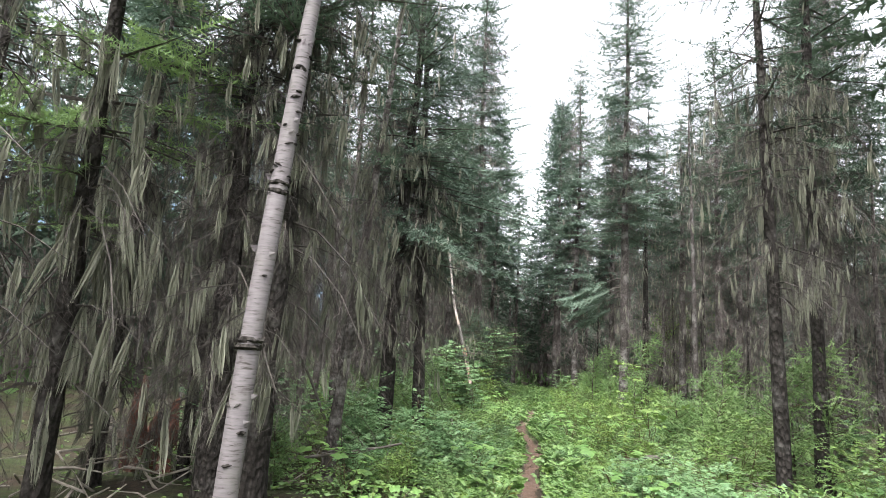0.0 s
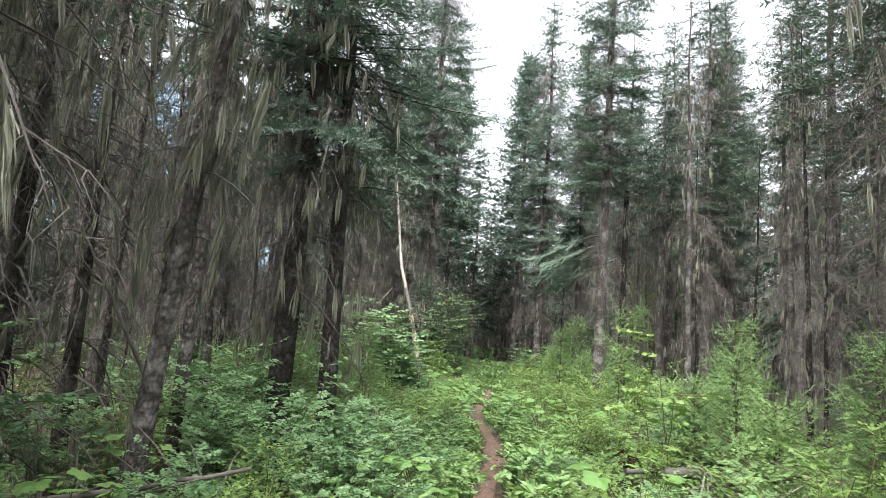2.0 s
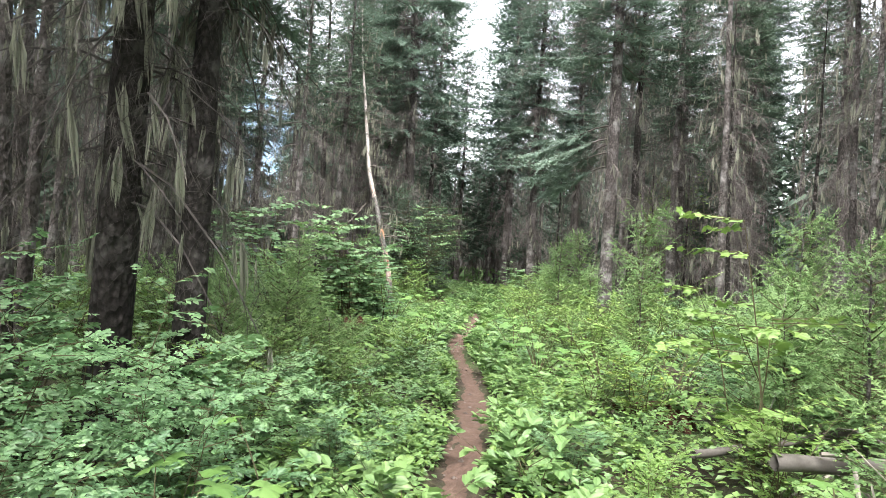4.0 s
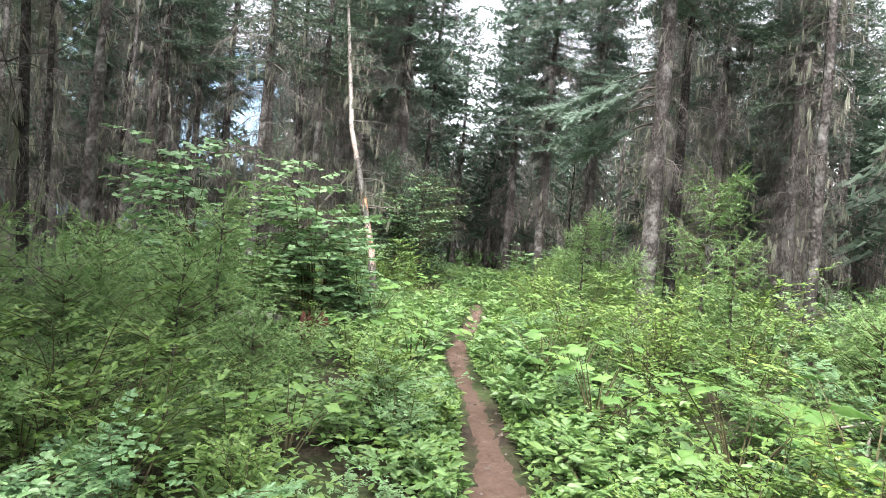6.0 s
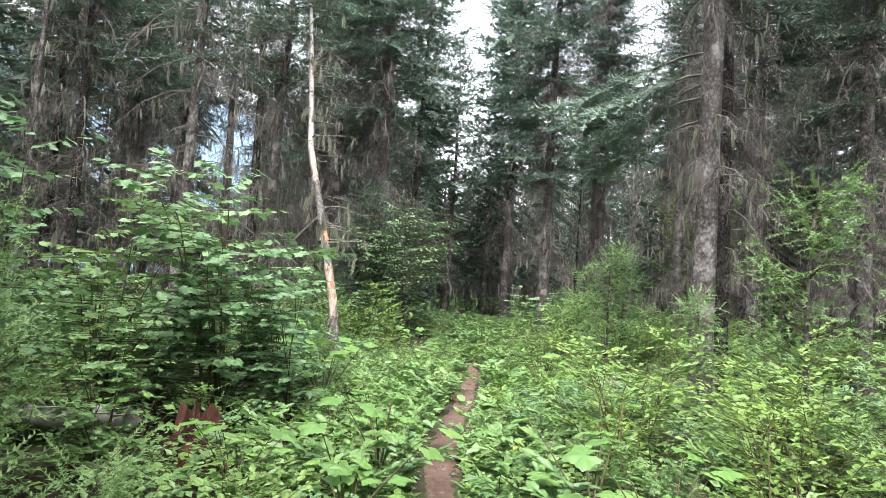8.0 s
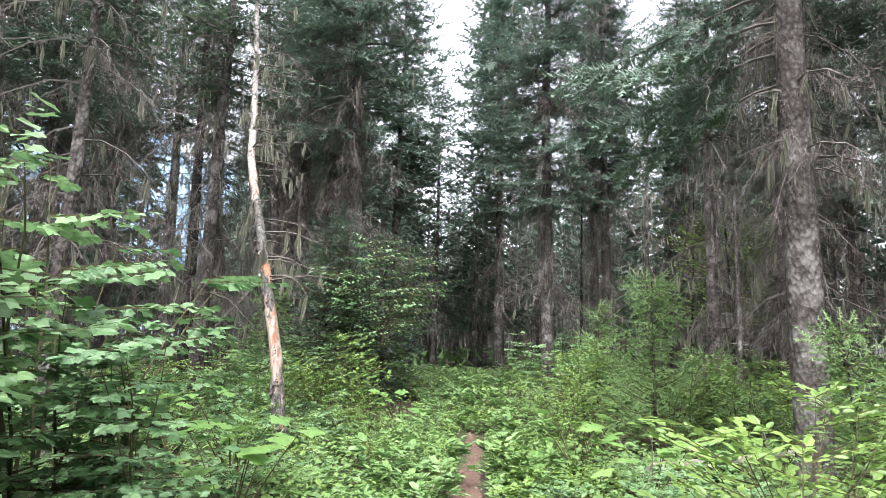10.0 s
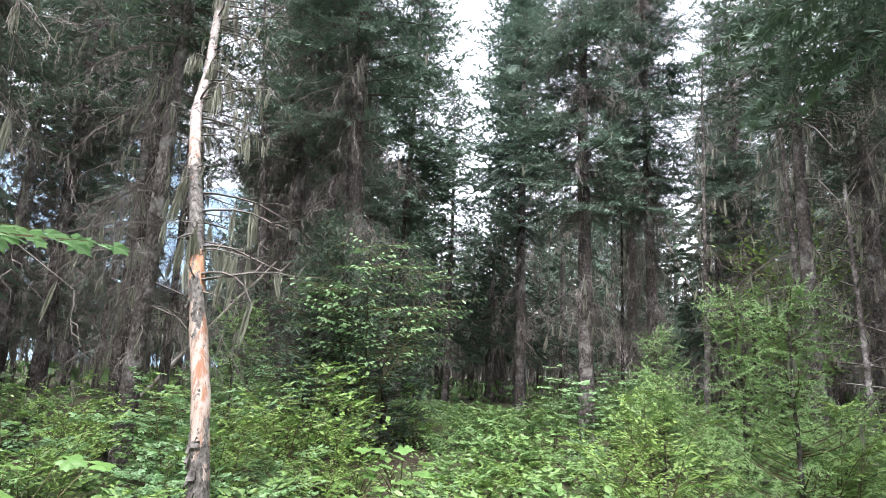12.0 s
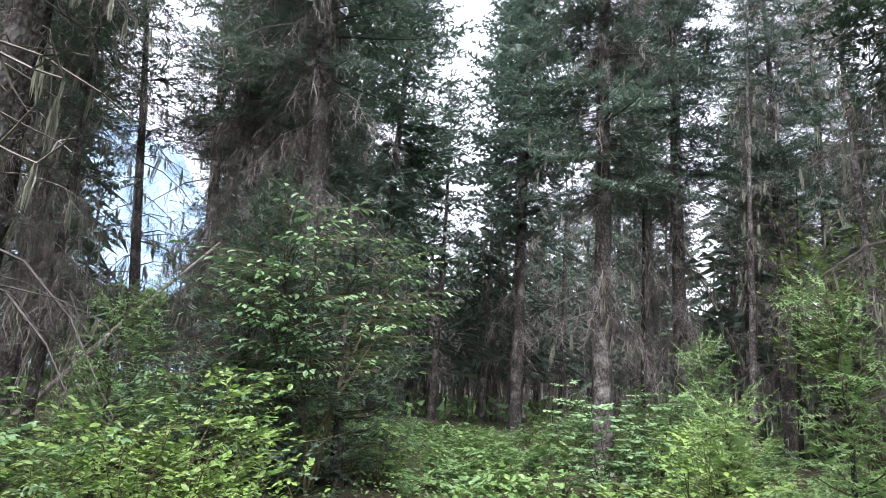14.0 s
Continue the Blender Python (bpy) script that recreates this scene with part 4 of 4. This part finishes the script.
def bush(kind, seed, height, spread, stems, shoots, leaves, size, leaf, mat, upright=0.3, tilt=0.35, label="", layered=False, stalk=0.006):
    rng = np.random.default_rng(seed)
    ob = tagged(new(kind), label, "bush")
    wood, tt, pp = [], [], []

    def put_leaf(o, d, s):
        up = np.array([0, 0, 1.0]) + rng.normal(0, tilt, 3)
        tt.append(basis(d, up) * s)
        pp.append(o)

    for _ in range(stems):
        a, h = rng.uniform(0, 6.28), height * rng.uniform(0.65, 1.1)
        out = np.array([np.cos(a), np.sin(a), 0])
        w = spread * rng.uniform(0.2, 1)
        s = np.linspace(0, 1, 6)
        p = 0.08 * rng.normal(0, 1, 3) * np.array([1, 1, 0]) + out * (w * s**1.4)[:, None] + np.stack([0 * s, 0 * s, h * (1.15 * s - 0.15 * s**2) - 0.08], 1)
        p += np.cumsum(rng.normal(0, 0.012 * height, (6, 3)), 0) * np.array([1, 1, 0.3])
        wood += tube(p, stalk * (1.2 - s) * (0.5 + height), 3, False)
        for j in range(shoots):
            q = rng.uniform((0.45 if height > 3 else 0.16) if layered else 0.25, 1) if j else 1.0
            o = np.array([np.interp(q, s, p[:, i]) for i in range(3)])
            b = a + rng.normal(0, 1.3)
            ln = height * rng.uniform(0.14, 0.34)
            d = np.array([np.cos(b), np.sin(b), upright * rng.uniform(0.3, 1.6)])
            if layered:
                d[2] *= 0.25
            e = o + d * ln
            wood.append((np.array([o, o + np.array([0.0, 0.0, stalk * (0.5 + height)]), e]), np.array([[0, 1, 2]])))
            for i in range(leaves):
                u = (i + 0.6) / leaves
                c = b + (-1) ** i * rng.uniform(0.5, 1.2) * (1 - 0.6 * u)
                put_leaf(o + (e - o) * u, np.array([np.cos(c), np.sin(c), rng.normal(-0.35 if layered else 0.05 + upright * 0.5, 0.25)]), size * rng.uniform(0.6, 1.2))
    part("stemwork", wood, STEM, ob, kind="stuff")
    part("foliage", [scatter(leaf, tt, pp)], mat, ob, kind="stuff")
    return ob


def broadleaf(seed, label):
    """Large maple-like leaves on single stalks."""
    rng = np.random.default_rng(seed)
    ob = tagged(new("broadleaf_plant"), label, "plant")
    wood, tt, pp = [], [], []
    for _ in range(13):
        a, h, w = rng.uniform(0, 6.28), rng.uniform(0.22, 0.62), rng.uniform(0.05, 0.4)
        s = np.linspace(0, 1, 5)
        out = np.array([np.cos(a), np.sin(a), 0])
        p = out * (w * s**1.5)[:, None] + np.stack([0 * s, 0 * s, h * s - 0.04], 1)
        wood += tube(p, 0.006 * (1.3 - s), 4, False)
        tt.append(basis(out + np.array([0, 0, rng.normal(-0.1, 0.15)]), np.array([0, 0, 1]) + rng.normal(0, 0.25, 3)) * rng.uniform(0.09, 0.17))
        pp.append(p[-1])
    part("stalk_tuft", wood, STEM, ob, kind="stuff")
    part("foliage", [scatter(BROAD, tt, pp)], LEAF_BIG, ob, smooth=True)
    return ob


rose = [bush("leafy_bush", 100 + i, 0.85, 0.5, 11, 11, 6, 0.088, ROSE, m, 0.3, 0.25, label="leafy green bush with small oval leaflets", stalk=0.004) for i, m in enumerate((LEAF, LEAF_BLUE, LEAF_BLUE, LEAF))]
lime = [bush("berry_bush", 120 + i, 1.1, 0.5, 10, 10, 11, 0.056, OVAL, LEAF_LIME, 0.4, 0.3, stalk=0.0045, label="upright yellow-green bush with oval leaves") for i in range(3)]
maple = [bush("maple_bush", 140 + i, 2.2, 0.95, 9, 13, 9, 0.105, MAPLE, m, 0.3, 0.22, label="tall shrub with layered lobed leaves", layered=True, stalk=0.005) for i, m in enumerate((LEAF_BLUE, LEAF))]
young_maple = bush("maple_bush", 143, 1.9, 0.45, 4, 11, 7, 0.1, MAPLE, LEAF_LIME, 0.3, 0.3, label="slender yellow-green shrub with lobed leaves", layered=True, stalk=0.004)
alder = bush("alder_bush", 150, 3.9, 1.7, 8, 30, 10, 0.115, OVAL, LEAF_BLUE, 0.3, 0.25, label="tall spreading shrub with layered oval leaves and dark stems", layered=True, stalk=0.0045)
alder_lime = bush("alder_bush", 151, 3.9, 0.9, 6, 40, 9, 0.1, OVAL, LEAF_LIME, 0.5, 0.4, label="slender yellow-green young tree among dark spruces", stalk=0.0045)
broad = [broadleaf(160 + i, "low plant with large lobed pale green leaves") for i in range(3)]
herb = [bush("low_herb", 180 + i, 0.34, 0.36, 10, 3, 7, 0.08, OVAL, m, 0.35, 0.3, label="low leafy herbs beside the path", stalk=0.005) for i, m in enumerate((LEAF, LEAF_LIME, LEAF))]
YOUNG = "young fir with soft bright green needles"
sapling = [conifer("young_fir", 200 + i, h, 0.012 * h, 0.1, 0.12, (0.38, 0.36, 0.22)[i] * h, dead=0, moss=0, needles=30, gap=(0.085, 0.09, 0.11)[i], whorl=(0.11, 0.125, 0.17)[i], arms=7, mat=NEEDLE_YOUNG, sides=6, label=YOUNG, droop=-0.12, top_thin=0.9, broad=0.05, twig=1.15)
           for i, h in enumerate((1.1, 1.5, 2.4))]
dark_fir = conifer("young_fir", 207, 2.4, 0.05, 0.1, 0.12, 0.62, dead=0, moss=0, needles=30, gap=0.11, whorl=0.16, arms=7, mat=NEEDLE, sides=6, label="dark green young fir behind a spreading shrub", droop=0.1, top_thin=0.8, broad=0.04, twig=1.1)
dark_fir["group"] = "young firs"
for some, g in ((rose, "leafy bushes"), (lime, "berry bushes"), (maple, "maple bushes"), (broad, "broadleaf plants"), (herb, "low herbs"), (sapling, "young firs")):
    for ob in some:
        ob["group"] = g

# marked plants
for ob, x, y, turn, size in (
    (maple[0], 0.45, 18.5, 0, 1.1), (maple[1], -0.3, 18.0, 70, 0.85), (maple[0], 0.62, 18.6, 150, 0.82), (maple[0], 1.15, 18.4, 20, 0.6), (maple[0], -0.9, 19.3, 20, 0.6),
    (alder_lime, 11.9, 31.3, 0, 1.4), (alder, 2.0, 27.7, 60, 0.85), (alder, 1.15, 26.9, 200, 0.55), (dark_fir, 1.63, 27.6, 0, 1.55), (dark_fir, 2.35, 28.4, 90, 1.0), (dark_fir, 1.0, 28.2, 200, 1.1),
    (maple[1], 0.3, 16.6, 310, 0.5), (maple[0], -0.9, 17.4, 30, 0.95), (rose[1], 0.35, 9.6, 0, 1.05), (rose[2], -0.45, 9.5, 90, 1.2), (rose[1], 0.0, 8.8, 40, 0.9), (rose[2], 0.75, 9.0, 200, 0.8), (rose[1], -0.9, 10.2, 140, 1.5), (rose[2], -0.1, 10.4, 300, 1.2), (rose[1], 0.6, 10.2, 30, 1.0),
    (sapling[2], 6.2, 18.3, 0, 1.22), (sapling[2], 5.6, 22.35, 50, 0.78), (sapling[2], 7.05, 25.6, 120, 0.95), (sapling[1], 6.3, 26.3, 10, 1.0),
    (sapling[1], 0.16, 14.2, 0, 0.85), (sapling[1], -0.78, 15.0, 60, 0.85), (sapling[2], 0.05, 15.5, 100, 0.65), (sapling[0], 0.7, 14.3, 200, 0.75), (sapling[1], -0.3, 15.9, 220, 1.0),
    (sapling[1], -0.5, 13.9, 300, 0.75), (sapling[0], 0.45, 15.0, 20, 0.9), (sapling[1], -1.4, 14.4, 20, 0.9), (sapling[0], -0.1, 13.2, 20, 0.95), (sapling[1], -0.9, 13.3, 20, 0.8), (sapling[1], -1.2, 15.8, 70, 0.95), (sapling[0], 0.5, 13.5, 120, 0.6), (sapling[0], 0.9, 15.3, 140, 0.8), (sapling[1], 5.6, 14.2, 250, 0.8), (sapling[2], 7.0, 14.6, 30, 0.9), (sapling[1], 6.4, 13.3, 80, 1.1), (sapling[2], 5.4, 18.9, 90, 0.55),
    (sapling[1], 4.9, 11.6, 130, 0.9), (sapling[2], 6.0, 9.6, 20, 0.75), (sapling[1], 8.0, 16.2, 0, 1.3), (sapling[2], 5.3, 15.9, 45, 0.6), (sapling[1], 7.2, 24.0, 160, 1.0), (sapling[1], 6.6, 23.2, 200, 0.7),
    (lime[0], 4.3, 18.0, 0, 1.15), (lime[1], 5.2, 17.2, 40, 1.1), (lime[2], 4.8, 16.4, 90, 1.0), (lime[0], 3.9, 17.0, 130, 0.9), (lime[1], 6.0, 16.4, 20, 1.15),
    (young_maple, 4.1, 10.65, 0, 0.95), (rose[0], 4.6, 11.1, 50, 0.9), (sapling[2], 5.1, 10.9, 60, 0.62), (sapling[2], 5.5, 9.0, 10, 0.72), (sapling[1], 4.9, 9.7, 0, 0.9), (sapling[2], 5.9, 8.4, 100, 0.85), (rose[3], 4.4, 9.4, 20, 0.7), (lime[1], 1.9, 23.4, 100, 0.6), (lime[2], 2.3, 22.6, 150, 0.55), (lime[0], 6.2, 22.9, 0, 1.0),
    (lime[1], 0.1, 12.7, 10, 0.8), (lime[0], 0.62, 12.3, 70, 0.72), (lime[2], 0.25, 12.2, 160, 0.8), (lime[1], 0.95, 12.9, 240, 0.55), (rose[0], 1.4, 13.7, 30, 0.55), (rose[3], 0.7, 13.0, 300, 0.7), (lime[0], -0.4, 12.4, 200, 0.9), (lime[2], 1.6, 14.3, 40, 0.75), (lime[0], 2.0, 24.3, 80, 0.9), (lime[1], 0.9, 23.6, 200, 0.9), (lime[2], -0.2, 22.8, 10, 0.9), (lime[1], 1.6, 25.3, 70, 0.8),
    (broad[0], 1.2, 9.1, 0, 1.2), (broad[1], 0.85, 8.6, 60, 1.1), (broad[0], 1.95, 16.0, 90, 1.0), (broad[2], 2.1, 17.1, 120, 1.15), (broad[1], 3.4, 14.4, 150, 1.2), (broad[2], 3.9, 13.2, 180, 1.2),
    (broad[0], 4.6, 13.0, 200, 1.3), (broad[1], 1.2, 13.1, 240, 0.9), (broad[2], 1.4, 19.3, 0, 1.2), (broad[0], 1.1, 20.6, 70, 1.2), (broad[1], 0.4, 21.2, 140, 1.3), (broad[2], 3.6, 15.6, 30, 1.0),
    (sapling[0], 6.0, 24.6, 20, 1.1), (sapling[2], 6.9, 27.9, 70, 0.8), (sapling[2], 0.2, 26.6, 80, 0.8),
    (lime[0], 1.4, 24.7, 20, 1.15), (lime[2], 0.9, 25.5, 60, 1.0), (lime[1], 4.9, 24.2, 80, 0.95), (lime[0], 5.8, 25.7, 220, 1.0), (maple[1], 0.0, 24.6, 30, 0.6), (maple[0], 5.9, 28.6, 80, 0.6), (lime[1], 4.6, 22.6, 300, 0.9),
    (broad[0], 3.4, 16.2, 250, 1.1), (broad[1], 4.3, 21.2, 290, 1.2), (broad[2], 4.6, 20.2, 330, 1.0), (broad[0], 2.6, 24.6, 20, 1.2),
):
    plant(ob, x, y, turn, size)


def undergrowth():
    """Bushes and herbs over the open strip, low by the path and higher towards the trees."""
    rng = np.random.default_rng(9)
    spots = list(SPOTS)
    for ob in scene.objects:
        if ob.name.startswith("young_fir"):
            fx, fy = ob.matrix_basis.translation[:2]
            spots += [(fx + 0.4, fy - 0.2), (fx - 0.4, fy - 0.2), (fx, fy - 0.5), (fx, fy + 0.35)]
    counts = {"rose": 0, "lime": 0, "herb": 0, "broad": 0, "fir": 0, "maple": 0}
    for _ in range(9000):
        y = rng.uniform(2.2, 37)
        x = rng.uniform(edge_left(y) - 1.6, edge_right(y) + 1.0)
        d = abs(x - trail_x(y))
        if (d < 0.37 and y < 25) or (x < trail_x(y) and y < 6.6 and d > 1.25):
            continue
        if x > 3.7 and y < 8.8 and rng.random() < 0.75:
            continue
        if (x - 2.2) ** 2 + (y - 26.9) ** 2 < 2.0:
            continue
        gap = 0.36 + 0.05 * min(d, 4)
        if min((x - a) ** 2 + (y - b) ** 2 for a, b in spots) < gap**2:
            continue
        if not (edge_left(y) - 0.4 < x < edge_right(y)) and rng.random() < 0.6:
            continue
        u = rng.random()
        turn = rng.uniform(0, 360)
        grow = np.clip(0.32 + 0.25 * d, 0.36, 1.0) * (0.7 if 17 < y < 23.5 and d < 3 else 1.0) * rng.uniform(0.75, 1.3) * (0.6 if y > 23.5 and abs(x - 4.4) < 2.6 else 1.0)
        if d < 0.6 or u < 0.2:
            name, ob, size = "herb", herb[rng.integers(0, 3)], rng.uniform(0.7, 1.25)
        elif u < 0.58:
            name, ob, size = "rose", rose[rng.integers(0, 4)], grow
        elif u < 0.77:
            name, ob, size = "lime", lime[rng.integers(0, 3)], grow * 0.8
        elif u < 0.90:
            name, ob, size = "broad", broad[rng.integers(0, 3)], rng.uniform(0.7, 1.1)
        elif u < 0.975 and d > 1.6:
            name, ob, size = "fir", sapling[rng.integers(0, 2)], rng.uniform(0.4, 0.85)
        elif d > 2.4 and (y > 24 or x > trail_x(y)):
            name, ob, size = "maple", maple[rng.integers(0, 2)], rng.uniform(0.4, 0.65)
        else:
            continue
        if counts[name] >= {"rose": 300, "lime": 170, "herb": 290, "broad": 40, "fir": 24, "maple": 26}[name]:
            continue
        counts[name] += 1
        spots.append((x, y))
        plant(ob, x, y, turn, size)


undergrowth()


def low_leaves():
    """Countless small leaves of ground plants near the path."""
    rng = np.random.default_rng(15)
    n = 110000
    y = np.where(rng.random(n) < 0.7, rng.uniform(6, 24, n), rng.uniform(1.5, 36, n))
    side = np.where(rng.random(n) < 0.5, -1, 1)
    d = np.where(y > 25, 0.02, 0.2) + np.abs(rng.normal(0, 1, n)) * rng.choice([0.4, 1.1, 2.4], n)
    x = trail_x(y) + side * d
    z = land(x, y) + rng.uniform(0.01, 0.24, n) * np.clip(d * 1.2, 0.3, 1.3)
    a = rng.uniform(0, 6.28, n)
    t = np.stack([basis(np.array([np.cos(q), np.sin(q), rng.normal(0.1, 0.3)]), np.array([0, 0, 1]) + rng.normal(0, 0.35, 3)) * s for q, s in zip(a, rng.uniform(0.035, 0.09, n))])
    p = np.stack([x, y, z], 1)
    patch = np.sin(1.7 * x + 0.6 * y) + np.sin(2.3 * y - 1.1 * x + 2) + 0.8 * np.sin(4.1 * x + 3.3 * y)
    keep = patch + rng.normal(0, 0.7, n) > -1.3
    t, p = t[keep], p[keep]
    pick = rng.random(len(p))
    tagged(part("ground_plants", [scatter(DIAMOND, t[pick < 0.8], p[pick < 0.8])], LEAF), "low green ground plants along the path", "ground cover", kind="stuff")
    tagged(part("ground_plants", [scatter(OVAL, t[pick >= 0.8], p[pick >= 0.8])], LEAF_LIME), "pale yellow-green ground leaves along the path", "ground cover", kind="stuff")


def pebbles():
    rng = np.random.default_rng(16)
    pieces = []
    for _ in range(260):
        y = rng.uniform(4, 30)
        x = trail_x(y) + rng.normal(0, 0.13)
        s = rng.uniform(0.006, 0.028)
        v = np.array([[1, 0, 0], [0, 1, 0], [-1, 0, 0], [0, -1, 0], [0, 0, 0.8], [0, 0, -0.6]]) * rng.uniform(0.6, 1.3, (6, 3)) * s
        f = np.array([[0, 1, 4], [1, 2, 4], [2, 3, 4], [3, 0, 4], [1, 0, 5], [2, 1, 5], [3, 2, 5], [0, 3, 5]])
        pieces.append((v + np.array([x, y, float(land(x, y)) + 0.018]), f))
    tagged(part("trail_pebbles", pieces, plain_material("pebble", (0.07, 0.052, 0.044), (0.2, 0.165, 0.145), 20)), "small stones and clods on the footpath", "stones", kind="stuff")


low_leaves()
pebbles()


# ---- distance ----
def mountain():
    rng = np.random.default_rng(21)
    m, n, l, b = material("haze_painted_slope", 1.0)
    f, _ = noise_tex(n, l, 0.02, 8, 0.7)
    # blue distance haze is painted into the base colour of the wooded slope
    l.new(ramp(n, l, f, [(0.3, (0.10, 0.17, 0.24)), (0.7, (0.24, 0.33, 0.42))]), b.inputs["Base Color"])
    u, w = np.linspace(-900, -150, 60), np.linspace(0, 1, 24)
    x = np.repeat(u[:, None], 24, 1)
    y = 620 + 260 * w[None] + 0 * x
    crest = 330 - 0.9 * (u + 330) * (u > -330) + 22 * np.sin(u / 37) + 12 * np.sin(u / 13 + 1)
    z = crest[:, None] * np.sin(w * np.pi / 2)[None] + rng.normal(0, 4, x.shape) - 8
    i = (np.arange(59)[:, None] * 24 + np.arange(23)[None]).ravel()
    tagged(part("backdrop", [(np.stack([x, y, z], -1).reshape(-1, 3), np.stack([i, i + 24, i + 25, i + 1], 1))], m, smooth=True), "wooded mountain slope far off, blue haze painted into its colour", "mountain", kind="structure")


mountain()


def far_woods():
    """The forest going on behind the nearer trees, all round. Behind the start it is unseen, added to hold light back.
    """
    rng = np.random.default_rng(33)
    trunks, needles, strips, shrubs = [], [], [], []
    tri = np.array([[0, 1, 2]])
    for _ in range(800):
        a = rng.uniform(0, 6.28)
        r = rng.uniform(20, 62) ** 1.0
        x, y = 3 + r * np.sin(a) * 0.75, 17 + r * np.cos(a) * 1.15
        if edge_left(y) - 5 < x < edge_right(y) + 5 and y < 44:
            continue
        h = rng.uniform(7, 12)
        turn = math.degrees(math.atan2(x - 1.8, y - 8))
        view = math.degrees(math.atan2(x - 2.9, y - 20.2))
        if (-26 < view < -18.5 or 26.5 < view < 30 or 35.5 < view < 38) and y > 27:
            h = min(h, 1 + 0.12 * math.hypot(x - 2.9, y - 20.2))
        if 3.0 < turn < 8.5 and y > 20:
            h = min(h, 1.4 + 0.2 * (y - 8))
        base = float(land(x, y))
        trunks += tube(np.array([[x, y, base - 0.2], [x, y, base + h * 0.5], [x, y, base + h]]), [0.16, 0.1, 0.01], 4, False)
        n = 110
        k = rng.random(n)
        low = 2.6
        z = low + (h - low) * k
        ln = (1.9 * (1 - k) ** 0.75 + 0.15) * rng.uniform(0.6, 1.15, n)
        b = rng.uniform(0, 6.28, n)
        o = np.stack([x + 0 * b, y + 0 * b, base + z], 1)
        d = np.stack([np.cos(b), np.sin(b), -0.35 - 0.3 * rng.random(n)], 1) * ln[:, None]
        for q in (0.3, 0.5, 0.7, 0.9):
            root = o + q * d
            side = np.stack([-np.sin(b), np.cos(b), -0.4 + 0 * b], 1) * rng.normal(0, 0.3, n)[:, None] * (0.4 + ln)[:, None]
            tip = root + 0.28 * d * rng.uniform(0.4, 1.2, n)[:, None] + side
            w = np.stack([np.cos(b), np.sin(b), 0.8 + 0 * b], 1) * rng.uniform(0.05, 0.1, n)[:, None]
            needles.append((np.stack([root - w, root + w, tip], 1).reshape(-1, 3), np.arange(3 * n).reshape(-1, 3)))
        n = 130
        b, rr = rng.uniform(0, 6.28, n), 1.6 * np.sqrt(rng.random(n))
        o = np.stack([x + rr * np.cos(b), y + rr * np.sin(b), base + rng.uniform(0.5, 5.0, n)], 1)
        w = np.stack([np.cos(b + 1), np.sin(b + 1), 0 * b], 1) * rng.uniform(0.012, 0.03, n)[:, None]
        tip = o + np.stack([rng.normal(0, 0.12, n), rng.normal(0, 0.12, n), -rng.uniform(0.5, 1.5, n)], 1)
        tip[:, 2] = np.maximum(tip[:, 2], base)
        strips.append((np.stack([o - w, o + w, tip], 1).reshape(-1, 3), np.arange(3 * n).reshape(-1, 3)))
        n = 40
        o = np.stack([x + rng.normal(0, 1.6, n), y + rng.normal(0, 1.6, n), 0 * b[:n]], 1)
        o[:, 2] = base + rng.uniform(0.0, 0.9, n)
        d, w = rng.normal(0, 0.13, (n, 3)), rng.normal(0, 0.13, (n, 3))
        shrubs.append((np.stack([o - d, o + w, o + d], 1).reshape(-1, 3), np.arange(3 * n).reshape(-1, 3)))
    wood = tagged(new("far_woods"), "dense dark conifer forest behind the nearer trees", "forest", kind="stuff")
    part("trunkwork", trunks, BARK, wood, kind="stuff")
    part("needlework", needles, NEEDLE, wood, kind="stuff")
    part("deadwood", strips, TWIG, wood, kind="stuff")
    part("low_growth", shrubs, LEAF, wood, kind="stuff")


far_woods()
